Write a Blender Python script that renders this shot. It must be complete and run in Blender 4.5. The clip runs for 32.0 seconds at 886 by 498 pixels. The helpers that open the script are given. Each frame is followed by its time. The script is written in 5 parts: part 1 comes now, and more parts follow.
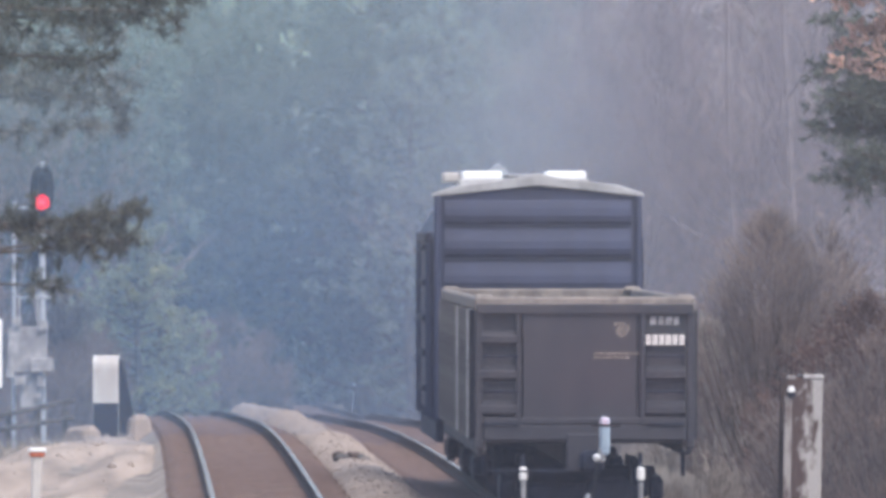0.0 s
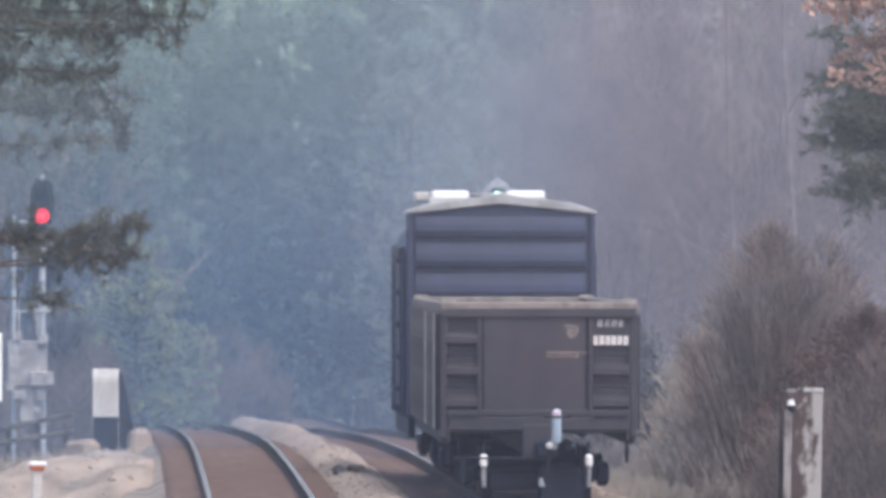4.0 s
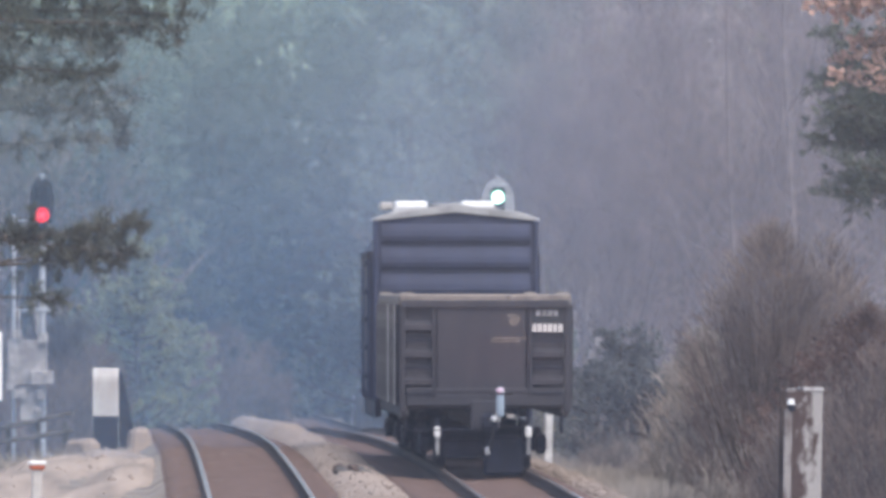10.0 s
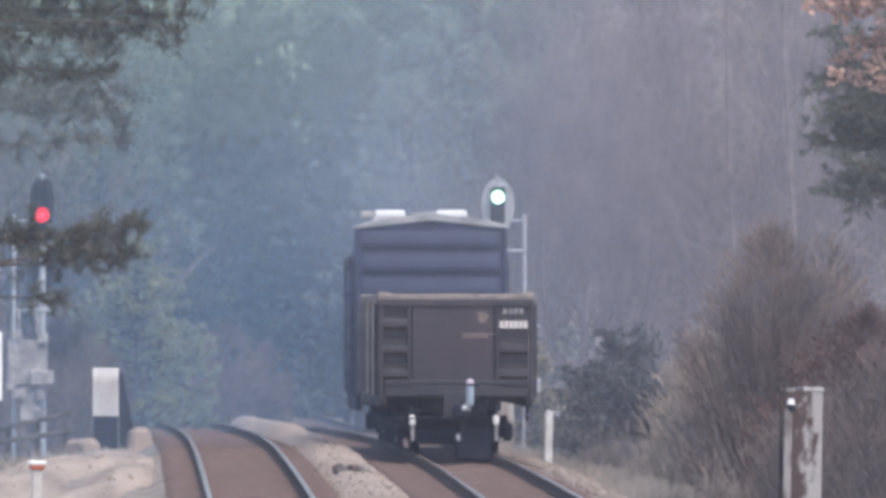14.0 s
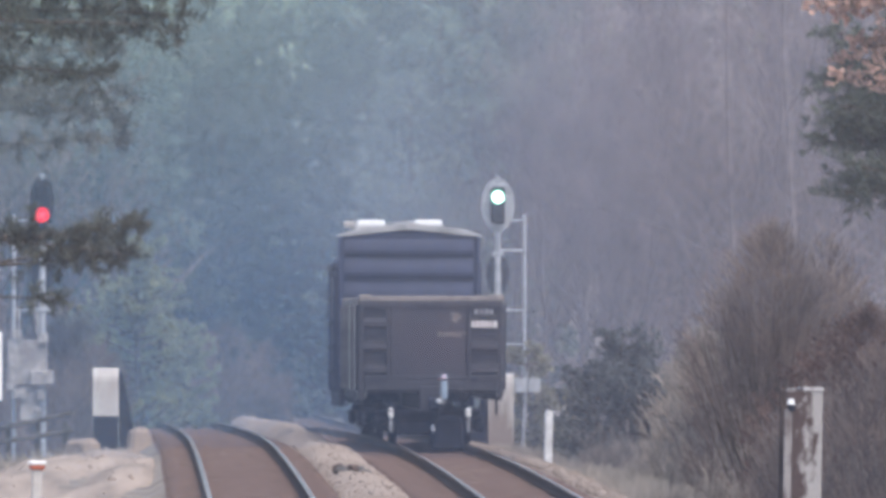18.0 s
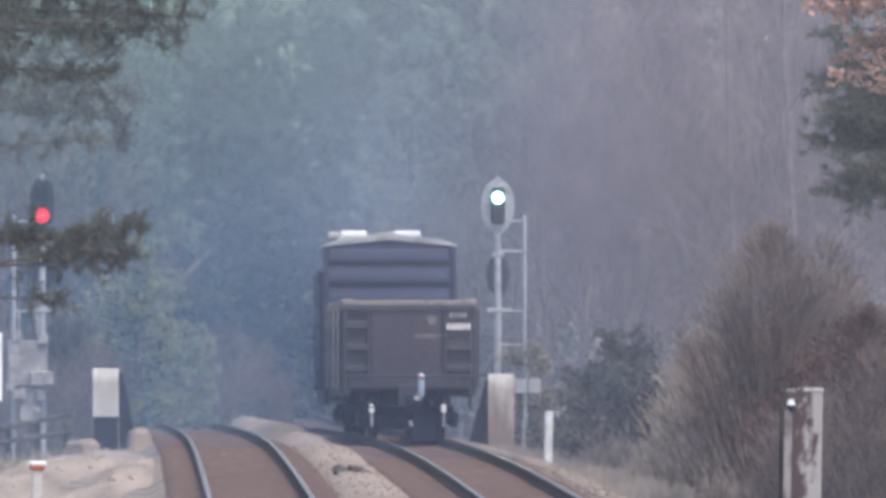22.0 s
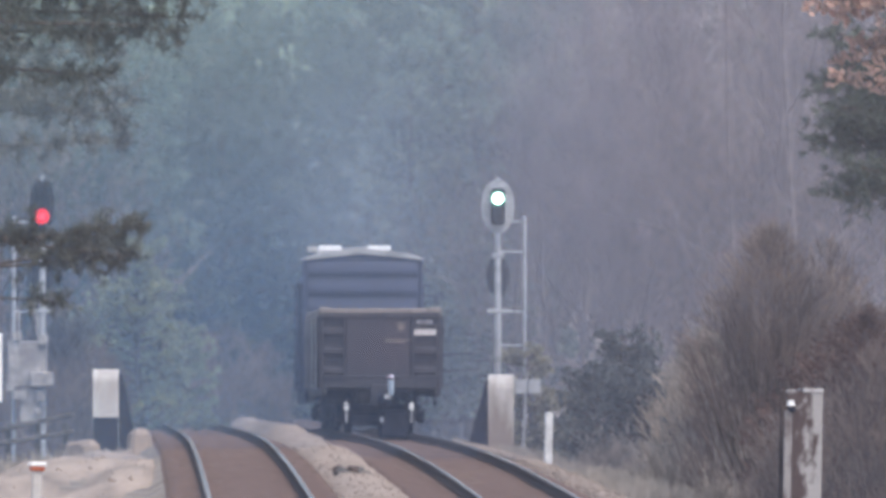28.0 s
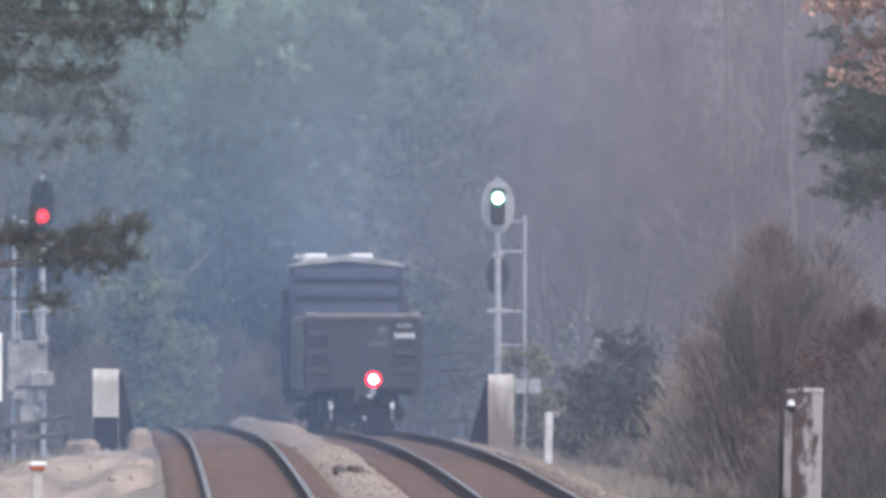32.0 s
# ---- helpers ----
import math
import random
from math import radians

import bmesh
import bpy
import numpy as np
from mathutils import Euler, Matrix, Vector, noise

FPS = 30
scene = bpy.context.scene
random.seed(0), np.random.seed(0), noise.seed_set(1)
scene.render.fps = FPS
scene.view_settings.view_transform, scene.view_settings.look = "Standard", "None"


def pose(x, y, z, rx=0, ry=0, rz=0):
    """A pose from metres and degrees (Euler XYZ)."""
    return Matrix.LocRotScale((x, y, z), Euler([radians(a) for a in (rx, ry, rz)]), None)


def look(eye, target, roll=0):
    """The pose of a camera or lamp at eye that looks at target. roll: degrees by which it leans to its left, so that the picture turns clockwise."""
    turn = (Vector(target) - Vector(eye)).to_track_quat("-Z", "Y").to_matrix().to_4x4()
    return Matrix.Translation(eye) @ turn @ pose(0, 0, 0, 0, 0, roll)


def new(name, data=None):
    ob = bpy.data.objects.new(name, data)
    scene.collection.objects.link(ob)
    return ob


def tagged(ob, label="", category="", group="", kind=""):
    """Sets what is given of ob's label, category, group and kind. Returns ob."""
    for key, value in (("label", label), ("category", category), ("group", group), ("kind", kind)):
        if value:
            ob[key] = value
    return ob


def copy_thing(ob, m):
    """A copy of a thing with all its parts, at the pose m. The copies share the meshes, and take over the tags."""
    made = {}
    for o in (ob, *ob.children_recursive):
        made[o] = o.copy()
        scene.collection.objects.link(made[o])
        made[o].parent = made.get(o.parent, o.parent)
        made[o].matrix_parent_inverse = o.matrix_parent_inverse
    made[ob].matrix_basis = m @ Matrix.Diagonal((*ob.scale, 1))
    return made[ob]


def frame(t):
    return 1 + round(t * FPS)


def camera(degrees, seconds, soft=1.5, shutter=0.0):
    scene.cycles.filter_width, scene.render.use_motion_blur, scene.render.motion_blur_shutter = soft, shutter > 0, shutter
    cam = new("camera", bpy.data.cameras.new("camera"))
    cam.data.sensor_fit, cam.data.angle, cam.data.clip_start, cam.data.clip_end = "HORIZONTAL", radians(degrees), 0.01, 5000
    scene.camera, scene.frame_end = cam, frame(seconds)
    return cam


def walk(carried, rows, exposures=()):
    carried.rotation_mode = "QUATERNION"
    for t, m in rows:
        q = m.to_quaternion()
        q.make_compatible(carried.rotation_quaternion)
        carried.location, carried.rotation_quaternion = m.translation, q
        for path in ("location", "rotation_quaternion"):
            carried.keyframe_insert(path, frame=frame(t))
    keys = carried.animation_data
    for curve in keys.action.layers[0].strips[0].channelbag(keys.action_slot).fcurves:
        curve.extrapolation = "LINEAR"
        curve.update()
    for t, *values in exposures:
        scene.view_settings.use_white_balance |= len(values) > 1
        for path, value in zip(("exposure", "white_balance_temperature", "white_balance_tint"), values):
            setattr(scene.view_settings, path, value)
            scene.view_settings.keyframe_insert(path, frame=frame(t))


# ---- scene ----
cam = camera(4.4886, 32.0, soft=3.8)
EYE = (0.0, 0.0, 2.2)


def aim(dip):
    # the lens points a little above level; small tremor of the tripod
    return look(EYE, (0.0, 100.0, 2.2 + (159.0 - dip) / 200.0))


walk(cam, [(0.0, aim(23.5)), (0.5, aim(6.0)), (1.0, aim(-3.9)), (1.5, aim(-4.4)), (2.0, aim(-4.2)), (3.0, aim(-2.8)),
           (3.5, aim(-1.0)), (6.0, aim(-0.2)), (8.0, aim(0.6)), (13.0, aim(1.0)), (18.0, aim(1.0)), (23.0, aim(-0.5)),
           (28.0, aim(-1.5)), (32.0, aim(-1.0))],
     exposures=((0.0, 0.89), (1.0, 0.80), (4.0, 0.79), (16.0, 0.745), (32.0, 0.66)))

# ---- daylight ----
world = bpy.data.worlds.new("hazy_sky")
scene.world = world
world.use_nodes = True
wn = world.node_tree.nodes
sky = wn.new("ShaderNodeTexSky")
sky.sky_type = "NISHITA"
sky.sun_disc = False
sky.sun_elevation = radians(60)
sky.sun_rotation = radians(150)
sky.air_density, sky.dust_density, sky.ozone_density = 1.0, 2.5, 1.0
world.node_tree.links.new(sky.outputs[0], wn["Background"].inputs[0])
wn["Background"].inputs[1].default_value = 0.15
sun = new("sun", bpy.data.lights.new("sun", "SUN"))
sun.data.energy, sun.data.angle, sun.data.color = 1.6, radians(24), (1.0, 0.93, 0.84)
sun.matrix_world = look((25.0, -43.3, 86.6), (0, 0, 0))

# ---- the line of the railway ----
def bend(c, y):
    # quartic between 150 and 313 m, straight on past its ends
    q = min(max(y, 150.0), 313.0)
    u = (q - 220.0) / 100.0
    v = (((c[0] * u + c[1]) * u + c[2]) * u + c[3]) * u + c[4]
    d = ((4 * c[0] * u + 3 * c[1]) * u + 2 * c[2]) * u + c[3]
    return v, d / 100.0, y - q


CX = (0.0, -0.1043, -0.1595, -2.7757, 0.1367)
CZ = (0.2491, 0.0493, -0.7885, 0.2348, -0.0331)
GAP = 4.28          # between the two track centres


def line_x(y):
    v, d, over = bend(CX, y)
    return v + d * over


def datum(y):
    v, d, over = bend(CZ, y)
    if over < 0:
        return v - 0.9 * (1 - math.exp(over * d / 0.9))
    return v - 0.012 * min(over, 12)


LIFT = 0.03         # rail top of the right-hand track above the datum of the profile


def line_z(y, off=0.0):
    """Rail level; the left-hand track (off below -GAP + 1) lies a quarter of a metre higher."""
    u = min(max((-1.2 - off) / (GAP - 2.4), 0.0), 1.0)
    w = min(max((y - 205.0) / 65.0, 0.0), 1.0)
    return datum(y) + LIFT + (0.22 - 0.11 * w * w * (3 - 2 * w)) * u

# ---- materials ----
def mat(name, base, rough=0.7, metal=0.0, vary=0.35, scale=1.5, fine=25.0, bump=0.2, other=None, amount=0.35, level=0.5, streak=1.0, per_object=0.0, spec=0.35, lean=0.0, axis="X", along=1.0):
    """Two scales of wear over a base colour; other: a second colour in patches; streak: stretches the patches upright; lean: more of the second colour along an axis; along: stretches the patches along the line."""
    m = bpy.data.materials.new(name)
    m.use_nodes = True
    nt = m.node_tree
    nd, ln = nt.nodes, nt.links
    b = nd["Principled BSDF"]
    b.inputs["Roughness"].default_value, b.inputs["Metallic"].default_value = rough, metal
    b.inputs["Specular IOR Level"].default_value = spec
    tc = nd.new("ShaderNodeTexCoord")
    mp = nd.new("ShaderNodeMapping")
    mp.inputs["Scale"].default_value = (1, 1.0 / along, 1.0 / streak)
    ln.new(tc.outputs["Object"], mp.inputs["Vector"])
    n1, n2 = nd.new("ShaderNodeTexNoise"), nd.new("ShaderNodeTexNoise")
    n1.inputs["Scale"].default_value, n1.inputs["Detail"].default_value = scale, 6
    n2.inputs["Scale"].default_value, n2.inputs["Detail"].default_value = fine, 3
    ln.new(mp.outputs[0], n1.inputs["Vector"])
    ln.new(tc.outputs["Object"], n2.inputs["Vector"])
    r1 = nd.new("ShaderNodeValToRGB")
    r1.color_ramp.elements[0].position, r1.color_ramp.elements[1].position = level - amount * 0.4, level + amount * 0.4
    o = other or tuple(min(1.0, c * (1 + vary)) for c in base)
    d = tuple(c * (1 - vary * 0.6) for c in base) if not other else base
    r1.color_ramp.elements[0].color, r1.color_ramp.elements[1].color = (*d, 1), (*o, 1)
    worn = n1.outputs["Fac"]
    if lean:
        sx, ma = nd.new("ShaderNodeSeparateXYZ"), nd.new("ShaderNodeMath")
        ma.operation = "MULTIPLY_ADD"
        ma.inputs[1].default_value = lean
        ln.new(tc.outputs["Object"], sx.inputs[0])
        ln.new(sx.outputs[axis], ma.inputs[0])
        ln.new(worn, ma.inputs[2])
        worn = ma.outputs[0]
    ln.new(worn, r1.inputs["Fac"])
    mul = nd.new("ShaderNodeMix")
    mul.data_type, mul.blend_type = "RGBA", "MULTIPLY"
    mul.inputs["Factor"].default_value = min(1.0, vary * 1.3)
    r2 = nd.new("ShaderNodeValToRGB")
    r2.color_ramp.elements[0].position, r2.color_ramp.elements[1].position = 0.3, 0.62
    r2.color_ramp.elements[0].color = (0.45, 0.45, 0.45, 1)
    ln.new(n2.outputs["Fac"], r2.inputs["Fac"])
    ln.new(r1.outputs["Color"], mul.inputs["A"])
    ln.new(r2.outputs["Color"], mul.inputs["B"])
    last = mul.outputs["Result"]
    if per_object:
        oi, hs = nd.new("ShaderNodeObjectInfo"), nd.new("ShaderNodeHueSaturation")
        mr = nd.new("ShaderNodeMapRange")
        mr.inputs["To Min"].default_value, mr.inputs["To Max"].default_value = 1 - per_object, 1 + per_object
        ln.new(oi.outputs["Random"], mr.inputs["Value"])
        ln.new(mr.outputs["Result"], hs.inputs["Value"])
        ln.new(last, hs.inputs["Color"])
        last = hs.outputs["Color"]
    ln.new(last, b.inputs["Base Color"])
    if bump:
        bp = nd.new("ShaderNodeBump")
        bp.inputs["Strength"].default_value, bp.inputs["Distance"].default_value = bump, 0.02
        ln.new(n2.outputs["Fac"], bp.inputs["Height"])
        ln.new(bp.outputs["Normal"], b.inputs["Normal"])
    return m


def leafy(name, base, vary=0.35, rough=0.65, clump=1.6, depth=0.9, each=0.0, hue=0.0):
    """Leaves and twigs: colour varies from piece to piece and, by each and hue, from plant to plant; light passes through a little."""
    m = bpy.data.materials.new(name)
    m.use_nodes = True
    nd, ln = m.node_tree.nodes, m.node_tree.links
    b = nd["Principled BSDF"]
    b.inputs["Roughness"].default_value = rough
    b.inputs["Specular IOR Level"].default_value = 0.2
    geo, oi = nd.new("ShaderNodeNewGeometry"), nd.new("ShaderNodeObjectInfo")
    add = nd.new("ShaderNodeMath")
    add.operation = "ADD"
    ln.new(geo.outputs["Random Per Island"], add.inputs[0])
    ln.new(oi.outputs["Random"], add.inputs[1])
    ramp = nd.new("ShaderNodeValToRGB")
    ramp.color_ramp.elements[0].color = (*[c * (1 - vary) for c in base], 1)
    ramp.color_ramp.elements[1].color = (*[min(1, c * (1 + vary)) for c in base], 1)
    half = nd.new("ShaderNodeMath")
    half.operation = "MULTIPLY"
    half.inputs[1].default_value = 0.5
    ln.new(add.outputs[0], half.inputs[0])
    ln.new(half.outputs[0], ramp.inputs["Fac"])
    # clump noise puts sunlit and shaded masses of foliage into the colour
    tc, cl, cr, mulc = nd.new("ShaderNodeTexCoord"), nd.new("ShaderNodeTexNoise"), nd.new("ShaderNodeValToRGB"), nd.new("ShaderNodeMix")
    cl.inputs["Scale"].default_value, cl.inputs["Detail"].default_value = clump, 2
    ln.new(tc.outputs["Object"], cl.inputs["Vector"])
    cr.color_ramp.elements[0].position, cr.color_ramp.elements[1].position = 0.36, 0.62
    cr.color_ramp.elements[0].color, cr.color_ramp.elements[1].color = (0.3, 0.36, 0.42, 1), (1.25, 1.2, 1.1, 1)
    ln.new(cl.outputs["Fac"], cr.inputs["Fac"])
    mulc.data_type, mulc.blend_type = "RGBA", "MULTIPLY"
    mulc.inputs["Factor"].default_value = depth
    first = ramp.outputs["Color"]
    if each:
        hs, mv, mh, tw = nd.new("ShaderNodeHueSaturation"), nd.new("ShaderNodeMapRange"), nd.new("ShaderNodeMapRange"), nd.new("ShaderNodeMath")
        mv.inputs["To Min"].default_value, mv.inputs["To Max"].default_value = 1 - each, 1 + each
        mh.inputs["To Min"].default_value, mh.inputs["To Max"].default_value = 0.5 - hue, 0.5 + hue
        tw.operation = "PINGPONG"
        tw.inputs[1].default_value = 0.17
        ln.new(oi.outputs["Random"], mv.inputs["Value"])
        ln.new(oi.outputs["Random"], tw.inputs[0])
        mh.inputs["From Max"].default_value = 0.17
        ln.new(tw.outputs[0], mh.inputs["Value"])
        ln.new(mv.outputs["Result"], hs.inputs["Value"])
        ln.new(mh.outputs["Result"], hs.inputs["Hue"])
        ln.new(first, hs.inputs["Color"])
        first = hs.outputs["Color"]
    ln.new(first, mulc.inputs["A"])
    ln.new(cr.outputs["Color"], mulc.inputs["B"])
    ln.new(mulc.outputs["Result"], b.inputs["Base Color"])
    tr, mx = nd.new("ShaderNodeBsdfTranslucent"), nd.new("ShaderNodeMixShader")
    ln.new(mulc.outputs["Result"], tr.inputs["Color"])
    mx.inputs[0].default_value = 0.45
    ln.new(b.outputs[0], mx.inputs[1])
    ln.new(tr.outputs[0], mx.inputs[2])
    ln.new(mx.outputs[0], nd["Material Output"].inputs["Surface"])
    return m


def glow(name, colour, strength):
    m = bpy.data.materials.new(name)
    m.use_nodes = True
    b = m.node_tree.nodes["Principled BSDF"]
    b.inputs["Base Color"].default_value = (*[min(1, c * 0.3) for c in colour], 1)
    b.inputs["Emission Color"].default_value = (*colour, 1)
    b.inputs["Emission Strength"].default_value = strength
    b.inputs["Roughness"].default_value = 0.25
    return m


def smoke(name, colour, second, density, contrast=0.5, scale=0.05):
    """Thin drifting smoke: most light passes, the rest is scattered to both sides."""
    m = bpy.data.materials.new(name)
    m.use_nodes = True
    nd, ln = m.node_tree.nodes, m.node_tree.links
    nd.remove(nd["Principled BSDF"])
    tp, df, tl = nd.new("ShaderNodeBsdfTransparent"), nd.new("ShaderNodeBsdfDiffuse"), nd.new("ShaderNodeBsdfTranslucent")
    both, mx = nd.new("ShaderNodeMixShader"), nd.new("ShaderNodeMixShader")
    both.inputs[0].default_value = 0.5
    ln.new(df.outputs[0], both.inputs[1])
    ln.new(tl.outputs[0], both.inputs[2])
    tc, n = nd.new("ShaderNodeTexCoord"), nd.new("ShaderNodeTexNoise")
    n.inputs["Scale"].default_value, n.inputs["Detail"].default_value = scale, 3
    ln.new(tc.outputs["Object"], n.inputs["Vector"])
    # haze and tree tones put into the smoke colour: bluer on one side of the line, greyer on the other
    sp, wob, tint = nd.new("ShaderNodeSeparateXYZ"), nd.new("ShaderNodeMath"), nd.new("ShaderNodeMapRange")
    wob.operation = "MULTIPLY_ADD"
    wob.inputs[1].default_value = 14.0
    ln.new(tc.outputs["Object"], sp.inputs[0])
    ln.new(n.outputs["Fac"], wob.inputs[0])
    ln.new(sp.outputs["X"], wob.inputs[2])
    tint.inputs["From Min"].default_value, tint.inputs["From Max"].default_value = 1.0, 13.0
    ln.new(wob.outputs[0], tint.inputs["Value"])
    mixc = nd.new("ShaderNodeMix")
    mixc.data_type = "RGBA"
    mixc.inputs["A"].default_value, mixc.inputs["B"].default_value = (*colour, 1), (*second, 1)
    ln.new(tint.outputs["Result"], mixc.inputs["Factor"])
    # paler teal with height: brightness of the treetops put into the smoke
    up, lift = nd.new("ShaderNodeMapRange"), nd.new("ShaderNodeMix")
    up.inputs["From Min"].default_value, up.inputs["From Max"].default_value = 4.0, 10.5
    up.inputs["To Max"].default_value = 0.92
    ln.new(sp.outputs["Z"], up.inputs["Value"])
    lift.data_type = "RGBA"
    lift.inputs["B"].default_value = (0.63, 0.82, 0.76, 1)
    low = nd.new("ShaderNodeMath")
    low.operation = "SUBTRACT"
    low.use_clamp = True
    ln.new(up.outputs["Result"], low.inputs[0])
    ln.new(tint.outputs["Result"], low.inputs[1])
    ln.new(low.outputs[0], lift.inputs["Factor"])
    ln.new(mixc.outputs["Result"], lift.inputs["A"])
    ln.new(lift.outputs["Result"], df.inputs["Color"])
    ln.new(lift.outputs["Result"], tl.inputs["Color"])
    mr = nd.new("ShaderNodeMapRange")
    mr.inputs["From Min"].default_value, mr.inputs["From Max"].default_value = 0.3, 0.7
    mr.inputs["To Min"].default_value, mr.inputs["To Max"].default_value = density * (1 - contrast), density * (1 + contrast)
    ln.new(n.outputs["Fac"], mr.inputs["Value"])
    ln.new(mr.outputs["Result"], mx.inputs[0])
    ln.new(tp.outputs[0], mx.inputs[1])
    ln.new(both.outputs[0], mx.inputs[2])
    ln.new(mx.outputs[0], nd["Material Output"].inputs["Surface"])
    return m


M_GROUND = mat("dry_earth", (0.2, 0.17, 0.15), 0.95, vary=0.5, scale=0.5, fine=9, bump=0.5, other=(0.32, 0.285, 0.255))
M_BALLAST = mat("pale_ballast", (0.28, 0.216, 0.178), 0.95, vary=0.3, scale=0.4, fine=9, bump=0.7, other=(0.42, 0.342, 0.288), amount=0.6)
M_BANK = mat("raked_gravel", (0.235, 0.195, 0.17), 0.95, vary=0.25, scale=2.2, fine=7, bump=0.5, other=(0.45, 0.367, 0.31), amount=0.42, level=0.47, along=26)
# the paler second colour spreads towards the far end of the line
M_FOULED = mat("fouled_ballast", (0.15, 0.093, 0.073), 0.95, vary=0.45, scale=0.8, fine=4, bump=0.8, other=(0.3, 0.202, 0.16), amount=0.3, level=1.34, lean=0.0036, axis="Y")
M_SLEEPER = mat("creosoted_wood", (0.15, 0.108, 0.092), 0.9, vary=0.3, scale=3, fine=40, per_object=0.12)
M_RAILTOP = mat("worn_rail_head", (0.4, 0.31, 0.275), 0.2, 0.45, vary=0.25, scale=1.2, bump=0.03)
M_RUST = mat("rusty_rail_web", (0.07, 0.05, 0.044), 0.9, 0.0, vary=0.4, scale=4)
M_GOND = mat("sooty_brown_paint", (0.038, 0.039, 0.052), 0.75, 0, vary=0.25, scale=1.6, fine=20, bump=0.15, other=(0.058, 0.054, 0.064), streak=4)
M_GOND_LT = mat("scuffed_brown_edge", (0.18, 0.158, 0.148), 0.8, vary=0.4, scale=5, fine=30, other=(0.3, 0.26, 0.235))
M_PLATE = mat("black_stencil_field", (0.03, 0.033, 0.042), 0.7, vary=0.3)
M_STENCIL = mat("white_stencil_paint", (0.72, 0.71, 0.7), 0.8, vary=0.3, scale=14)
M_GREYMARK = mat("grey_stencil_paint", (0.3, 0.3, 0.31), 0.8, vary=0.4, scale=14)
M_FADED = mat("faded_stencil_paint", (0.17, 0.15, 0.135), 0.85, vary=0.4, scale=10)
M_BOX = mat("slate_blue_paint", (0.035, 0.044, 0.089), 0.6, 0, vary=0.25, scale=1.2, fine=15, bump=0.1, streak=4)
M_BOX_DK = mat("dark_slate_blue", (0.024, 0.03, 0.06), 0.7, vary=0.25, streak=3)
M_ROOF = mat("galvanised_roof", (0.4, 0.395, 0.4), 0.55, 0.2, vary=0.3, scale=2)
M_WHITE = mat("white_enamel", (0.86, 0.86, 0.86), 0.45, vary=0.06, scale=3)
M_WEATHERED = mat("weathered_white_paint", (0.66, 0.65, 0.64), 0.75, vary=0.3, scale=2.2, fine=18, other=(0.42, 0.36, 0.32), amount=0.5, streak=4)
M_RUSTY_WHITE = mat("white_paint_flaked_to_rust", (0.075, 0.048, 0.043), 0.85, vary=0.3, scale=3.6, fine=30, other=(0.4, 0.375, 0.37), amount=0.14, level=0.56, streak=1.6, lean=0.75)
M_FLAKED = mat("dull_flaked_paint", (0.13, 0.1, 0.095), 0.85, vary=0.3, scale=4.5, fine=30, other=(0.33, 0.305, 0.3), amount=0.2, level=0.47, streak=2.0)
M_KEPT = mat("white_paint_spotted_with_rust", (0.12, 0.085, 0.08), 0.85, vary=0.3, scale=3.6, fine=30, other=(0.5, 0.48, 0.48), amount=0.14, level=0.42, streak=2.0)
M_STREAKED = mat("white_paint_with_brown_streaks", (0.27, 0.225, 0.205), 0.85, vary=0.3, scale=5.0, fine=25, other=(0.58, 0.55, 0.53), amount=0.45, level=0.72, streak=9, lean=0.3, axis="Z")
# side paler than the ends: dust, plus sky light put into the colour
M_GOND_SIDE = mat("dusty_skylit_side", (0.13, 0.122, 0.126), 0.8, vary=0.35, scale=2.5, fine=20, other=(0.27, 0.248, 0.24), amount=0.4, streak=5)
M_PALE_DUSTY = mat("pale_dusty_steel", (0.45, 0.42, 0.4), 0.85, vary=0.3, scale=3, fine=25, other=(0.62, 0.6, 0.58), amount=0.4, streak=3)
M_DARK = mat("sooty_black_steel", (0.013, 0.018, 0.036), 0.8, 0.1, vary=0.4, scale=4)
M_STEEL = mat("dull_grey_steel", (0.33, 0.33, 0.345), 0.6, 0.2, vary=0.3, scale=4)
M_SILVER = mat("aluminium_paint", (0.5, 0.51, 0.53), 0.5, 0.3, vary=0.25, scale=6)
M_PALEGREY = mat("pale_grey_paint", (0.42, 0.43, 0.45), 0.6, vary=0.2, scale=5)
M_CASE = mat("chalky_grey_paint", (0.52, 0.485, 0.46), 0.8, vary=0.4, scale=3.2, fine=16, other=(0.3, 0.275, 0.265), amount=0.3)
M_BLACK = mat("matt_black_paint", (0.015, 0.017, 0.022), 0.75, vary=0.3)
M_DEVICE = mat("pale_blue_casing", (0.36, 0.45, 0.55), 0.5, vary=0.2, scale=8)
M_ORANGE = mat("orange_cap", (0.5, 0.12, 0.05), 0.6, vary=0.2)
M_TIMBER = mat("grey_timber", (0.1, 0.095, 0.095), 0.9, vary=0.5, scale=4, fine=30)
M_BARK = mat("pine_bark", (0.1, 0.082, 0.07), 0.95, vary=0.5, scale=3, fine=18, bump=0.6)
M_GREYBARK = mat("grey_bark", (0.17, 0.145, 0.14), 0.95, vary=0.4, scale=3, fine=18)
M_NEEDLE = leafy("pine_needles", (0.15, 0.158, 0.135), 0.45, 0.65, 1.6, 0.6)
# paler far needles: light and haze on the crowns put into the colour
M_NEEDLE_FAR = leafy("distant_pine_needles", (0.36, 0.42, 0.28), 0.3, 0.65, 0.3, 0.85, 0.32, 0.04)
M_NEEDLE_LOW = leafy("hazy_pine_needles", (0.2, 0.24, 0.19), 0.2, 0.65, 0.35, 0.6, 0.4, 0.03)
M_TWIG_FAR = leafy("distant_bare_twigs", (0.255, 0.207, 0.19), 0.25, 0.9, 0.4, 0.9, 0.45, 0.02)
